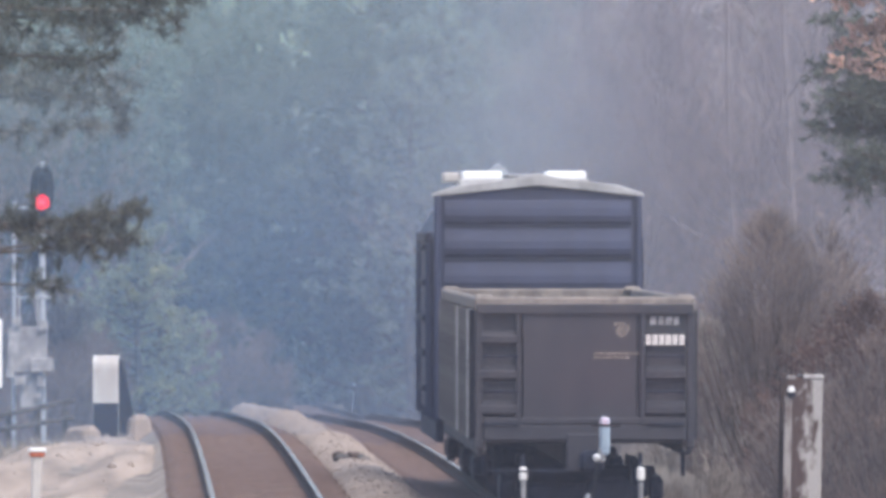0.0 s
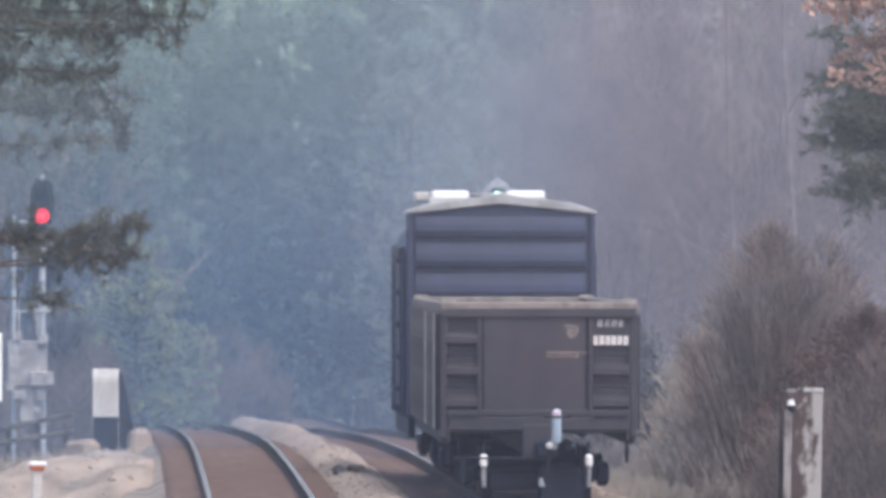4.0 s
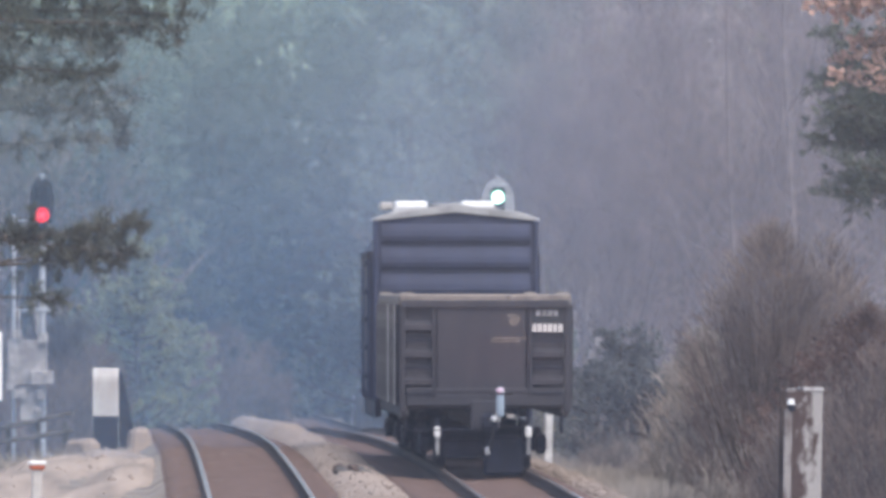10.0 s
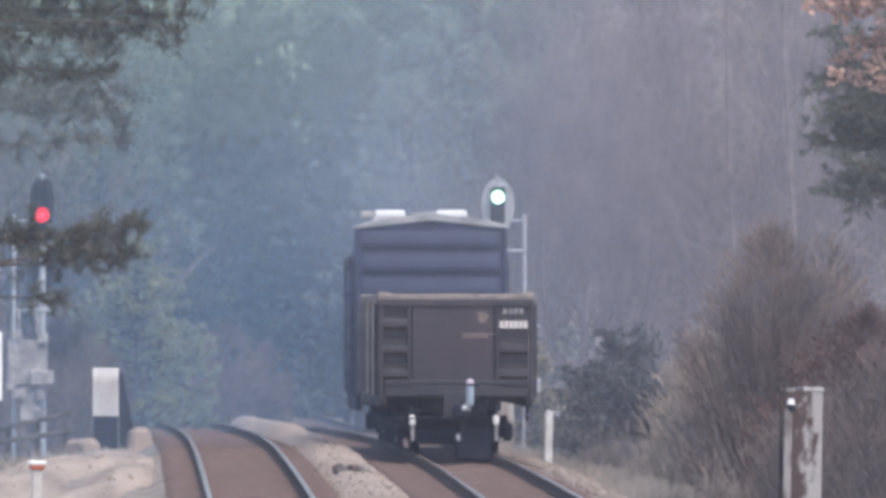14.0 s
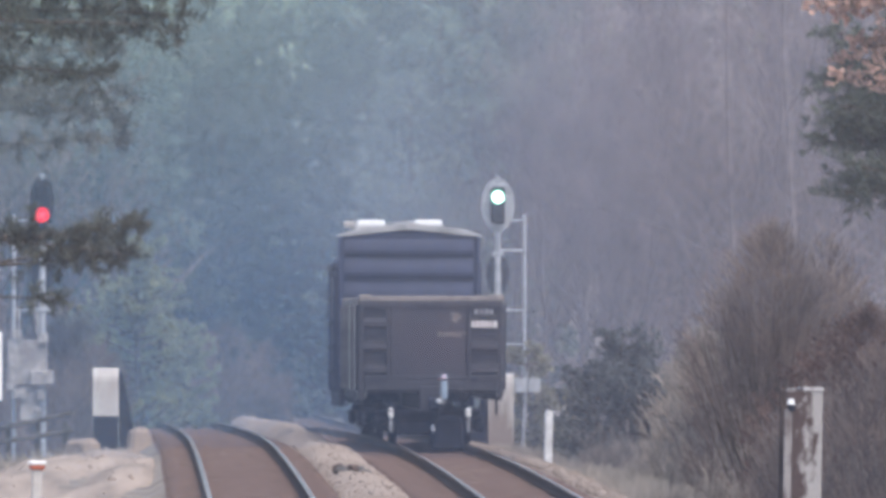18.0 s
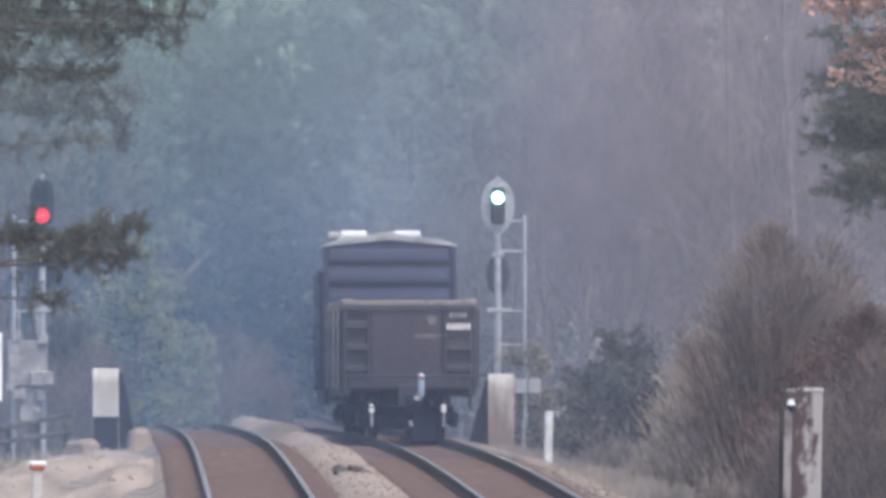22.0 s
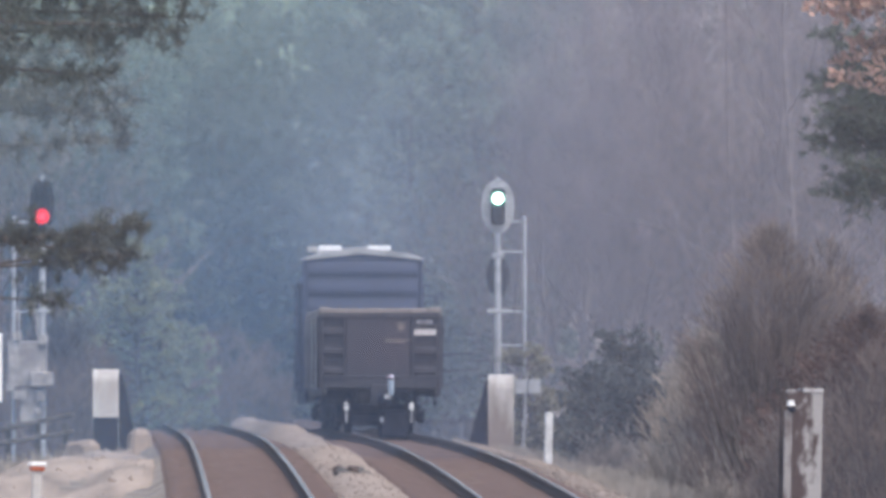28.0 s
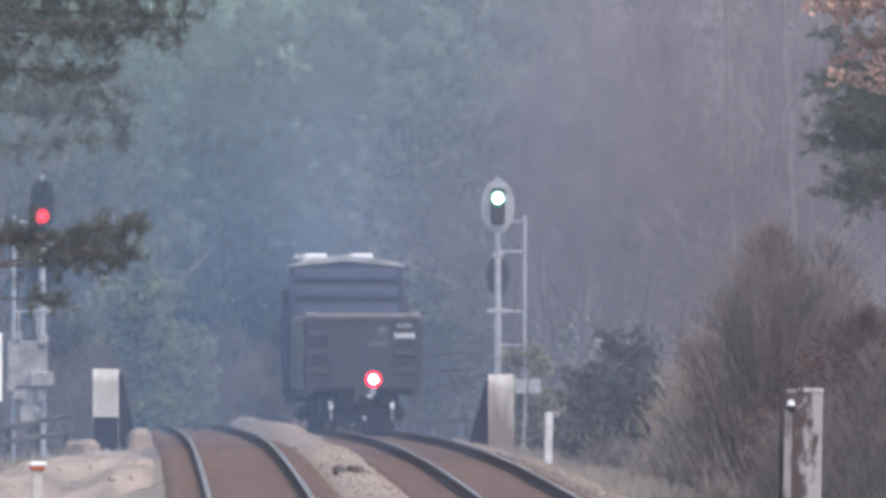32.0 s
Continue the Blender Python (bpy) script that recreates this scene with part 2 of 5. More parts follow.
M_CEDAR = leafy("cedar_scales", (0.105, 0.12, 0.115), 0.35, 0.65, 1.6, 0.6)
M_OLIVE = leafy("olive_leaves", (0.35, 0.325, 0.24), 0.3, 0.7, 1.2, 0.5)
# paler than M_CEDAR and low in contrast: haze put into the colour
M_CEDAR_NEAR = leafy("hazed_cedar_scales", (0.2, 0.215, 0.215), 0.12, 0.75, 1.6, 0.2)
# paler M_NEEDLE for the rear pine: haze put into the colour
M_NEEDLE_HAZY = leafy("haze_greyed_needles", (0.18, 0.185, 0.168), 0.4, 0.65, 1.2, 0.6)
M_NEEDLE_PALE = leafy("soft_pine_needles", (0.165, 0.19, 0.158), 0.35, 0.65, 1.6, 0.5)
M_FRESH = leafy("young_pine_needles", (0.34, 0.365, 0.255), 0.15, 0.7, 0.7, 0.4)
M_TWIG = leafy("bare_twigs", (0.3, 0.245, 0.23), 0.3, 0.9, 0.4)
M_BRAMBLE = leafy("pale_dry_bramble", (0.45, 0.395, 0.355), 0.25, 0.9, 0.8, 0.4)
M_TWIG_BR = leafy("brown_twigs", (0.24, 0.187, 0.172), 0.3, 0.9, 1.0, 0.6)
M_TWIG_RED = leafy("russet_dead_leaves", (0.2, 0.13, 0.115), 0.3, 0.9, 1.0, 0.6)
M_ORLEAF = leafy("dry_orange_leaves", (0.56, 0.385, 0.325), 0.35, 0.7, 2.5, 0.6)
M_GRASS = leafy("dead_grass", (0.44, 0.39, 0.345), 0.4, 0.9, 0.8, 0.4)
M_GLOW_RED = glow("lit_red_lens", (1.0, 0.015, 0.04), 1.0)
M_GLOW_REDCORE = glow("lit_red_core", (1.0, 0.05, 0.08), 1.6)
M_GLOW_GREEN = glow("lit_green_rim", (0.03, 0.5, 0.27), 0.7)
M_GLOW_GREENCORE = glow("lit_green_core", (0.72, 1.0, 0.9), 3.6)
M_GLOW_FLASH = glow("flashing_red_rim", (1.0, 0.012, 0.035), 3.0)
M_GLOW_FLASHCORE = glow("flashing_red_core", (1.0, 0.19, 0.2), 26.0)

# ---- mesh tools ----
def finish(name, bm, material, smooth=False):
    me = bpy.data.meshes.new(name)
    bm.normal_update()
    bm.to_mesh(me)
    bm.free()
    for mt in (material if isinstance(material, (list, tuple)) else [material]):
        me.materials.append(mt)
    if smooth:
        for p in me.polygons:
            p.use_smooth = True
    return me


def part(name, bm, material, parent, label="", at=None, smooth=False):
    ob = new(name, finish(name, bm, material, smooth) if isinstance(bm, bmesh.types.BMesh) else bm)
    ob.parent = parent
    if at is not None:
        ob.matrix_basis = at if isinstance(at, Matrix) else Matrix.Translation(at)
    return tagged(ob, label)


def thing(name, label, category, at=None, group="", kind=""):
    ob = new(name)
    ob.empty_display_size = 0.3
    if at is not None:
        ob.matrix_basis = at
    return tagged(ob, label, category, group, kind)


def box(sx, sy, sz, cx=0, cy=0, cz=0, bevel=0.012, bm=None, taper=1.0):
    """A bevelled block centred at c; added to bm if one is given."""
    b = bmesh.new()
    bmesh.ops.create_cube(b, size=1.0)
    for v in b.verts:
        k = taper if v.co.z > 0 else 1.0
        v.co = Vector((v.co.x * sx * k, v.co.y * sy * k, v.co.z * sz))
    if bevel:
        bmesh.ops.bevel(b, geom=b.edges[:], offset=min(bevel, 0.3 * min(sx, sy, sz)), segments=1, affect="EDGES")
    for v in b.verts:
        v.co += Vector((cx, cy, cz))
    return joined(bm, b)


def joined(bm, b):
    if bm is None:
        return b
    me = bpy.data.meshes.new("tmp")
    b.to_mesh(me)
    b.free()
    bm.from_mesh(me)
    bpy.data.meshes.remove(me)
    return bm


def rod(p, q, r, r2=None, seg=10, bm=None):
    p, q = Vector(p), Vector(q)
    b = bmesh.new()
    bmesh.ops.create_cone(b, cap_ends=True, segments=seg, radius1=r, radius2=r if r2 is None else r2, depth=(q - p).length)
    m = Matrix.Translation((p + q) / 2) @ (q - p).to_track_quat("Z", "Y").to_matrix().to_4x4()
    bmesh.ops.transform(b, matrix=m, verts=b.verts)
    return joined(bm, b)


def profile(points, y0, y1, bm=None, bevel=0.0):
    """A closed outline in x, z swept from y0 to y1."""
    b = bmesh.new()
    vs = [b.verts.new((x, y0, z)) for x, z in points]
    f = b.faces.new(vs)
    r = bmesh.ops.extrude_face_region(b, geom=[f])
    for v in r["geom"]:
        if isinstance(v, bmesh.types.BMVert):
            v.co.y = y1
    if bevel:
        bmesh.ops.bevel(b, geom=b.edges[:], offset=bevel, segments=1, affect="EDGES")
    bmesh.ops.recalc_face_normals(b, faces=b.faces)
    return joined(bm, b)


def soup(name, verts, faces, material):
    me = bpy.data.meshes.new(name)
    me.from_pydata([tuple(v) for v in verts], [], faces)
    me.materials.append(material)
    return me


# ---- ground ----
def smoothstep(a, b, v):
    u = min(max((v - a) / (b - a), 0.0), 1.0)
    return u * u * (3 - 2 * u)


def bank_edge(y):
    # how far the pale bank reaches out from the outer track
    return 1.9 + 2.3 * smoothstep(270, 195, y) if y > 195 else 4.2 + (195 - y) * 0.05


def ground_z(off, y):
    """off: metres to the right of the right-hand track's centre."""
    z = line_z(y, off) if off > -GAP - 1.5 else datum(y) + 0.06
    n = noise.noise((off * 0.35, y * 0.12, 3.0))
    n2 = noise.noise((off * 1.3, y * 0.6, 9.0))
    left = -off - GAP
    if left > 0:
        e = bank_edge(y)
        z += -0.30 - 0.34 * smoothstep(205, 262, y) * smoothstep(1.4, 2.0, left) + 0.06 * n2 * smoothstep(1.5, 3, left) - 2.2 * smoothstep(e, e + 5.0, left) + 0.10 * smoothstep(1.6, 3.0, left)
    elif off > 0:
        z += -0.30 - 0.25 * smoothstep(1.5, 2.4, off) - 0.75 * smoothstep(2.6, 5.0, off)
    else:
        z += -0.30
    z += 0.5 * n * smoothstep(4, 12, max(off, left))
    z += 2.5 * smoothstep(9, 40, max(off, left)) * smoothstep(150, 260, y)
    # wooded hill beyond
    z += 26.0 * smoothstep(430, 720, y)
    return z


def spread(fine_a, fine_b, step, far_a, far_b, grow=1.35):
    out = list(np.arange(fine_a, fine_b + step * 0.5, step))
    s, v = step, out[-1]
    while v < far_b:
        s *= grow
        v += s
        out.append(v)
    s, v, low = step, out[0], []
    while v > far_a:
        s *= grow
        v -= s
        low.append(v)
    return low[::-1] + out


gx = spread(-14.0, 11.0, 0.3, -900, 900)
gy = spread(120.0, 330.0, 1.2, -300, 3500)
verts, faces = [], []
for yy in gy:
    cx = line_x(min(max(yy, -50), 500))
    for o in gx:
        verts.append((cx + o, yy, ground_z(o, yy)))
nx = len(gx)
for j in range(len(gy) - 1):
    for i in range(nx - 1):
        a = j * nx + i
        faces.append((a, a + 1, a + nx + 1, a + nx))
ground = tagged(new("ground", soup("ground", verts, faces, M_GROUND)), "brown dry earth and leaf litter falling away beside the railway", "ground", kind="structure")
for p in ground.data.polygons:
    p.use_smooth = True


def strip(name, material, left, right, y0, y1, dy, dx, height, label):
    """A band of stones that follows the railway between two offsets."""
    vs, fs = [], []
    ys = np.arange(y0, y1 + dy * 0.5, dy)
    n = None
    for y in ys:
        a, b = left(y), right(y)
        n = max(3, int(round((right(200) - left(200)) / dx)) + 1)
        for i in range(n):
            o = a + (b - a) * i / (n - 1)
            vs.append((line_x(y) + o, y, (datum(y) + 0.06 if name == "ballast_bank" else line_z(y, o)) + height(o, y, i / (n - 1))))
    for j in range(len(ys) - 1):
        for i in range(n - 1):
            q = j * n + i
            fs.append((q, q + 1, q + n + 1, q + n))
    ob = tagged(new(name, soup(name, vs, fs, material)), label, "ballast", kind="structure")
    for p in ob.data.polygons:
        p.use_smooth = True
    return ob


def lumps(o, y, k=1.0):
    return k * (0.05 * noise.noise((o * 2.2, y * 1.1, 1.0)) + 0.035 * noise.noise((o * 6, y * 3, 5.0)))


def crown_h(o, y, u):
    # pale ridge between the tracks, heaped up further on
    e = min(u, 1 - u) * 2
    heap = 0.16 + 0.20 * smoothstep(235, 285, y) + 0.16 * noise.noise((0.0, y * 0.09, 2.0))
    return -0.24 + heap * smoothstep(0, 0.8, e) + lumps(o, y, 1.4) - 0.2 * (e == 0)


def bed_h(o, y, u):
    return -0.195 + lumps(o, y, 1.0) - 0.3 * (u in (0, 1))


def bank_h(o, y, u):
    return -0.22 - 0.34 * smoothstep(205, 262, y) + 0.16 * smoothstep(0.9, 0.4, u) * smoothstep(1.0, 0.8, u) + lumps(o, y, 0.3) + 0.12 * noise.noise((o * 0.6, y * 0.08, 7.0)) + 0.16 * noise.noise(((o + line_x(y)) * 1.5, y * 0.025, 4.0)) - 0.35 * (u == 0) - 0.25 * (u == 1) - 0.25 * smoothstep(0.12, 0.0, u)


def shoulder_h(o, y, u):
    return -0.2 + lumps(o, y, 1.2) - 0.55 * smoothstep(0.25, 1.0, u) - 0.2 * (u in (0, 1))


strip("ballast_between_tracks", M_BALLAST, lambda y: -GAP + 1.25, lambda y: -1.6, 130, 390, 0.7, 0.14, crown_h, "pale tan stone ballast heaped between the two tracks")
strip("ballast_bank", M_BANK, lambda y: -GAP - bank_edge(y) - 0.4, lambda y: -GAP - 1.35, 130, 300, 0.7, 0.2, bank_h, "pale gravel bank beside the outer track")
strip("ballast_shoulder", M_BALLAST, lambda y: 1.35, lambda y: 2.9, 130, 320, 0.7, 0.15, shoulder_h, "narrow pale ballast shoulder sloping into dry weeds")
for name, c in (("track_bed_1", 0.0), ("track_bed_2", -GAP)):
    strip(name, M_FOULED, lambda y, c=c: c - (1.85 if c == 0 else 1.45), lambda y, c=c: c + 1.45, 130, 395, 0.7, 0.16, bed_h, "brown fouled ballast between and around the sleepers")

# ---- the two tracks ----
def rail_mesh(c):
    out = [(-0.037, 0.0), (0.037, 0.0), (0.037, -0.035), (0.01, -0.05), (0.01, -0.13), (0.07, -0.15), (0.07, -0.165),
           (-0.07, -0.165), (-0.07, -0.15), (-0.01, -0.13), (-0.01, -0.05), (-0.037, -0.035)]
    bm = bmesh.new()
    rings = []
    for y in np.arange(130, 396, 2.0):
        rings.append([bm.verts.new((line_x(y) + c + x, y, line_z(y, c) + z)) for x, z in out])
    for a, b in zip(rings, rings[1:]):
        for i in range(len(out)):
            k = (i + 1) % len(out)
            f = bm.faces.new((a[i], a[k], b[k], b[i]))
            f.material_index = 0 if i == 0 else 1
    bmesh.ops.recalc_face_normals(bm, faces=bm.faces)
    return bm


sleeper_me = finish("sleeper", box(2.6, 0.22, 0.17, 0, 0, -0.245, 0.015), M_SLEEPER)
for tag, c in (("railway_track", 0.0), ("railway_track", -GAP)):
    tr = thing(tag, "railway track with worn steel rails on dark wooden sleepers", "track", kind="structure")
    for side in (-0.755, 0.755):
        part("rail", rail_mesh(c + side), [M_RAILTOP, M_RUST], tr, "rusty rail with a polished head")
    for i in range(300):
        y = 140 + i * 0.6
        sl = new("sleeper", sleeper_me)
        sl.parent = tr
        sl.matrix_basis = pose(line_x(y) + c + 0.03 * math.sin(i * 7.3), y, line_z(y, c) - 0.05 + 0.015 * math.sin(i * 3.1), 0, 0, 1.6 + 0.8 * math.sin(i * 5.7))


# ---- freight cars ----
AXLE = 0.42 + LIFT


def wheelset(parent, y, group):
    """Two wheels on an axle, turning about x."""
    ax = part("axle", rod((-0.85, 0, 0), (0.85, 0, 0), 0.08), M_DARK, parent, at=(0, y, AXLE))
    for s in (-1, 1):
        bm = rod((s * 0.70, 0, 0), (s * 0.83, 0, 0), 0.42, seg=28)
        rod((s * 0.68, 0, 0), (s * 0.71, 0, 0), 0.45, seg=28, bm=bm)
        rod((s * 0.83, 0, 0), (s * 0.90, 0, 0), 0.12, seg=12, bm=bm)
        box(0.03, 0.08, 0.5, s * 0.84, 0, 0.0, 0, bm=bm)
        part("wheel", bm, M_DARK, ax, "dark steel wheel")
    group.append((ax, y))


def bogie(parent, y, group):
    fr = bmesh.new()
    for s in (-1, 1):
        for pts in ([(-0.95, 0.42), (-0.8, 0.62), (0.8, 0.62), (0.95, 0.42), (0.72, 0.34), (0.4, 0.26), (-0.4, 0.26), (-0.72, 0.34)],):
            b = bmesh.new()
            f = b.faces.new([b.verts.new((s * 0.98, u, z)) for u, z in pts])
            r = bmesh.ops.extrude_face_region(b, geom=[f])
            for v in r["geom"]:
                if isinstance(v, bmesh.types.BMVert):
                    v.co.x += s * 0.12
            bmesh.ops.recalc_face_normals(b, faces=b.faces)
            joined(fr, b)
        for d in (-0.89, 0.89):
            box(0.2, 0.26, 0.28, s * 1.02, d, 0.46, 0.03, bm=fr)
    box(2.1, 0.4, 0.26, 0, 0, 0.62, 0.03, bm=fr)
    # cross blocks added to close the lit gap where deep shade lies
    for d in (-1.42, 1.42):
        box(1.5, 0.12, 0.3, 0, d * 0.98, 0.36, 0.03, bm=fr)
        box(0.3, 0.3, 0.34, 0.45, d * 0.94, 0.45, 0.03, bm=fr)
    tk = part("bogie", fr, M_DARK, parent, "black cast steel bogie", at=(0, y, 0))
    for d in (-0.89, 0.89):
        wheelset(tk, d, group)
    return tk


gondola = thing("gondola_car", "sooty brown open gondola wagon with ribbed sides and rear marker light", "railway wagon", group="freight train")
GL, GH, GF = 16.6, 3.08, 0.96      # length, top, underside of the side sill
part("floor", box(2.7, GL - 0.2, 0.12, 0, GL / 2, 1.15), M_GOND, gondola)
for s in (-1, 1):
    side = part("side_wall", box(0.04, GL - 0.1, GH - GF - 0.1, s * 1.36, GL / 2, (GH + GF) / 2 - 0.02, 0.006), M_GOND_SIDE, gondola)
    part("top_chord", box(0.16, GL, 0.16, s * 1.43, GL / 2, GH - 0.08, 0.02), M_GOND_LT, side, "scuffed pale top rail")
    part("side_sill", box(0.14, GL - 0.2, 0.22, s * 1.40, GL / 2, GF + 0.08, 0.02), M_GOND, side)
    # two posts paler still: the light that ribs catch put into the colour
    post_me, post_lt, post_mid = (finish("side_post", profile([(-0.09, -0.09), (0.09, -0.09), (0.06, 0.04), (-0.06, 0.04)], 0, GH - GF - 0.35, bevel=0.008), m) for m in (M_GOND, M_PALE_DUSTY, M_GOND_SIDE))
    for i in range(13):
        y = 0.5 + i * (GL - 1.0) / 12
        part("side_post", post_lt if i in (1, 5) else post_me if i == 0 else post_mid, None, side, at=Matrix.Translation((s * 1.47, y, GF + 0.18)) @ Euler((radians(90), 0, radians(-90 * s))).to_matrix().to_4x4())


def gondola_end(y, face):
    """An end wall; face is -1 for the one that looks back down the line."""
    end = part("end_wall", box(2.76, 0.06, GH - 1.2, 0, y, (GH + 1.18) / 2, 0.01), M_GOND, gondola)
    o = y + face * 0.03
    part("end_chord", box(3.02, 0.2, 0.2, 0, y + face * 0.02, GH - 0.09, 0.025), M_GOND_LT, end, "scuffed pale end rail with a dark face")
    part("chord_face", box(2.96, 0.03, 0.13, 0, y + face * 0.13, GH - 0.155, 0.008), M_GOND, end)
    part("centre_panel", box(1.56, 0.05, 1.5, -0.07, o + face * 0.05, 2.16, 0.02), M_GOND, end)
    for s in (-1, 1):
        part("corner_post", box(0.11, 0.16, GH - 1.1, s * 1.44, o, (GH + 0.95) / 2, 0.02), M_GOND, end)
        part("end_post", box(0.07, 0.12, 1.7, s * 0.845 - 0.06, o + face * 0.04, 2.1, 0.015), M_GOND, end)
        c = s * 1.13 - 0.03
        for k, z in enumerate((2.52, 2.04, 1.56)):
            if face < 0 and s > 0 and k == 0:
                continue
            b = profile([(0, -0.10), (0.10, -0.05), (0.10, 0.04), (0.0, 0.11)], -0.27, 0.27)
            for v in b.verts:
                v.co = Vector((v.co.y, face * v.co.x, v.co.z))
            bmesh.ops.recalc_face_normals(b, faces=b.faces)
            part("end_rib", b, M_GOND, end, at=(c, o, z))
        for z in (2.28, 1.80, 1.36):
            rg = rod((-0.24, 0, 0), (0.24, 0, 0), 0.016, seg=8)
            for e in (-0.24, 0.24):
                rod((e, 0, 0), (e, -face * 0.11, 0), 0.014, seg=6, bm=rg)
            part("ladder_rung", rg, M_DARK, end, at=(c, o + face * 0.12, z))
    part("bottom_ledge", box(2.76, 0.16, 0.09, 0, o + face * 0.02, 1.40, 0.015), M_GOND, end)
    sill = part("end_sill", box(2.76, 0.2, 0.22, 0, o, 1.24, 0.02), M_GOND, gondola, "brown ribbed end sill")
    part("coupler_pocket", box(0.52, 0.5, 0.52, 0.0, y + 0.1, 0.98, 0.03), M_GOND, sill)
    cp = box(0.2, 0.5, 0.24, 0.03, y + face * 0.3, 0.86, 0.04)
    box(0.3, 0.26, 0.3, 0.06, y + face * 0.58, 0.86, 0.06, bm=cp)
    box(0.1, 0.16, 0.28, 0.17, y + face * 0.68, 0.86, 0.04, bm=cp)
    part("coupler", cp, M_DARK, sill, "dark cast steel knuckle coupler")
    return end, sill


end_wall, end_sill = gondola_end(0.0, -1)
gondola_end(GL, 1)
for s in (-1, 1):
    for y in (0.12, GL - 0.12):
        part("corner_cap", box(0.26, 0.3, 0.07, s * 1.37, y, GH + 0.01, 0.02, taper=0.85), M_GOND_LT, gondola, "battered pale corner cap")
# stencils on the rear wall: unreadable marks as bars
part("number_field", box(0.62, 0.012, 0.46, 1.09, -0.075, 2.66, 0.003), M_PLATE, end_wall, "black field behind the white marks")
for i, (w, x) in enumerate(((0.085, 0.93), (0.075, 1.04), (0.09, 1.145), (0.07, 1.245))):
    part("stencil_mark", box(w, 0.006, 0.115, x, -0.085, 2.765, 0.002), M_GREYMARK, end_wall, "grey stencil bar")
for i, (w, x) in enumerate(((0.07, 0.865), (0.075, 0.955), (0.07, 1.045), (0.08, 1.135), (0.07, 1.225), (0.075, 1.32))):
    part("stencil_mark", box(w, 0.006, 0.14, x, -0.085, 2.505, 0.002), M_STENCIL, end_wall, "white stencil bar")
for w, x, z in ((0.62, 0.42, 2.32), (0.5, 0.36, 2.265)):
    part("stencil_line", box(w, 0.006, 0.035, x, -0.112, z, 0.001), M_FADED, end_wall, "faded line of small stencilled marks")
bm = rod((0.5, -0.108, 2.62), (0.5, -0.114, 2.62), 0.085, seg=16)
box(0.16, 0.006, 0.05, 0.47, -0.112, 2.72, 0.001, bm=bm)
box(0.05, 0.006, 0.1, 0.58, -0.112, 2.67, 0.001, bm=bm)
part("faded_emblem", bm, M_FADED, end_wall, "small faded painted emblem")
# uncoupling levers with white tipped grips
for x in (-0.84, 0.76):
    grip = part("hanging_grip", rod((x, -0.12, 0.72), (x, -0.12, 0.28), 0.035, seg=10), M_STEEL, end_sill, "grey hanging steel grip with a white top")
    part("lever_arm", rod((x, -0.12, 0.72), (x, 0.1, 0.95), 0.03, seg=8), M_DARK, grip, "dark lever arm")
    part("white_tip", box(0.11, 0.09, 0.19, x, -0.13, 0.68, 0.03), M_WHITE, grip, "white painted tip")
part("uncoupling_rod", rod((-1.3, -0.14, 0.72), (-0.1, -0.2, 0.72), 0.018, seg=8), M_DARK, end_sill, "thin steel uncoupling rod")
for s in (-1, 1):
    st = rod((s * 1.36, 0.25, 0.98), (s * 1.36, 0.25, 0.66), 0.022, seg=6)
    rod((s * 1.36, 0.65, 0.98), (s * 1.36, 0.65, 0.66), 0.022, seg=6, bm=st)
    rod((s * 1.36, 0.25, 0.66), (s * 1.36, 0.65, 0.66), 0.022, seg=6, bm=st)
    part("sill_step", st, M_DARK, gondola)
    for z in (1.35, 1.75, 2.15, 2.55):
        part("side_rung", rod((s * 1.48, 0.2, z), (s * 1.48, 0.62, z), 0.014, seg=6), M_DARK, gondola)
# marker device on the coupler
device = part("end_marker", box(0.14, 0.12, 0.52, 0.24, -0.82, 1.21, 0.045), M_DEVICE, gondola, "pale blue upright end of train device")
part("clamp", box(0.1, 0.14, 0.2, 0.2, -0.80, 0.95, 0.03), M_STEEL, device)
part("hose_head", box(0.1, 0.1, 0.1, 0.13, -0.86, 0.92, 0.03), M_WHITE, device, "white hose coupling")
hz = bmesh.new()
prev = Vector((0.15, -0.86, 0.9))
for i in range(1, 9):
    u = i / 8
    q = Vector((0.15 - 0.12 * u, -0.86 + 0.1 * u, 0.9 - 0.56 * math.sin(u * 1.5)))
    rod(prev, q, 0.025, seg=8, bm=hz)
    prev = q
part("air_hose", hz, M_BLACK, device, "black rubber air hose")
part("hose_end", box(0.09, 0.09, 0.14, 0.02, -0.76, 0.36, 0.03), M_SILVER, device, "silver hose end")
# the flashing lamp: a thin disc, lit on its rear face, that tips up edge-on between flashes
drum = bmesh.new()
# disc wider than the lamp, so that its red rim paints the glow
rod((0, 0.005, 0), (0, 0.0, 0), 0.215, seg=28, bm=drum)
rod((0, 0.0, 0), (0, -0.004, 0), 0.215, seg=28, bm=drum)
rod((0, -0.004, 0), (0, -0.008, 0), 0.125, seg=28, bm=drum)
for f in drum.faces:
    f.normal_update()
    c = f.calc_center_median().y
    f.material_index = 0 if f.normal.y > -0.9 or c > -0.0035 else (2 if c < -0.0075 else 1)
beacon = part("beacon_disc", drum, [M_GOND, M_GLOW_FLASH, M_GLOW_FLASHCORE], device, "thin turning lamp disc, red on one face", at=(0.24, -1.3, 1.36))
# block added for the dark mass low between the wheels
part("low_dark_block", box(0.74, 0.3, 0.7, 0.34, 0.5, 0.25, 0.06, taper=0.85), M_DARK, gondola, "dark block hanging low under the rear")
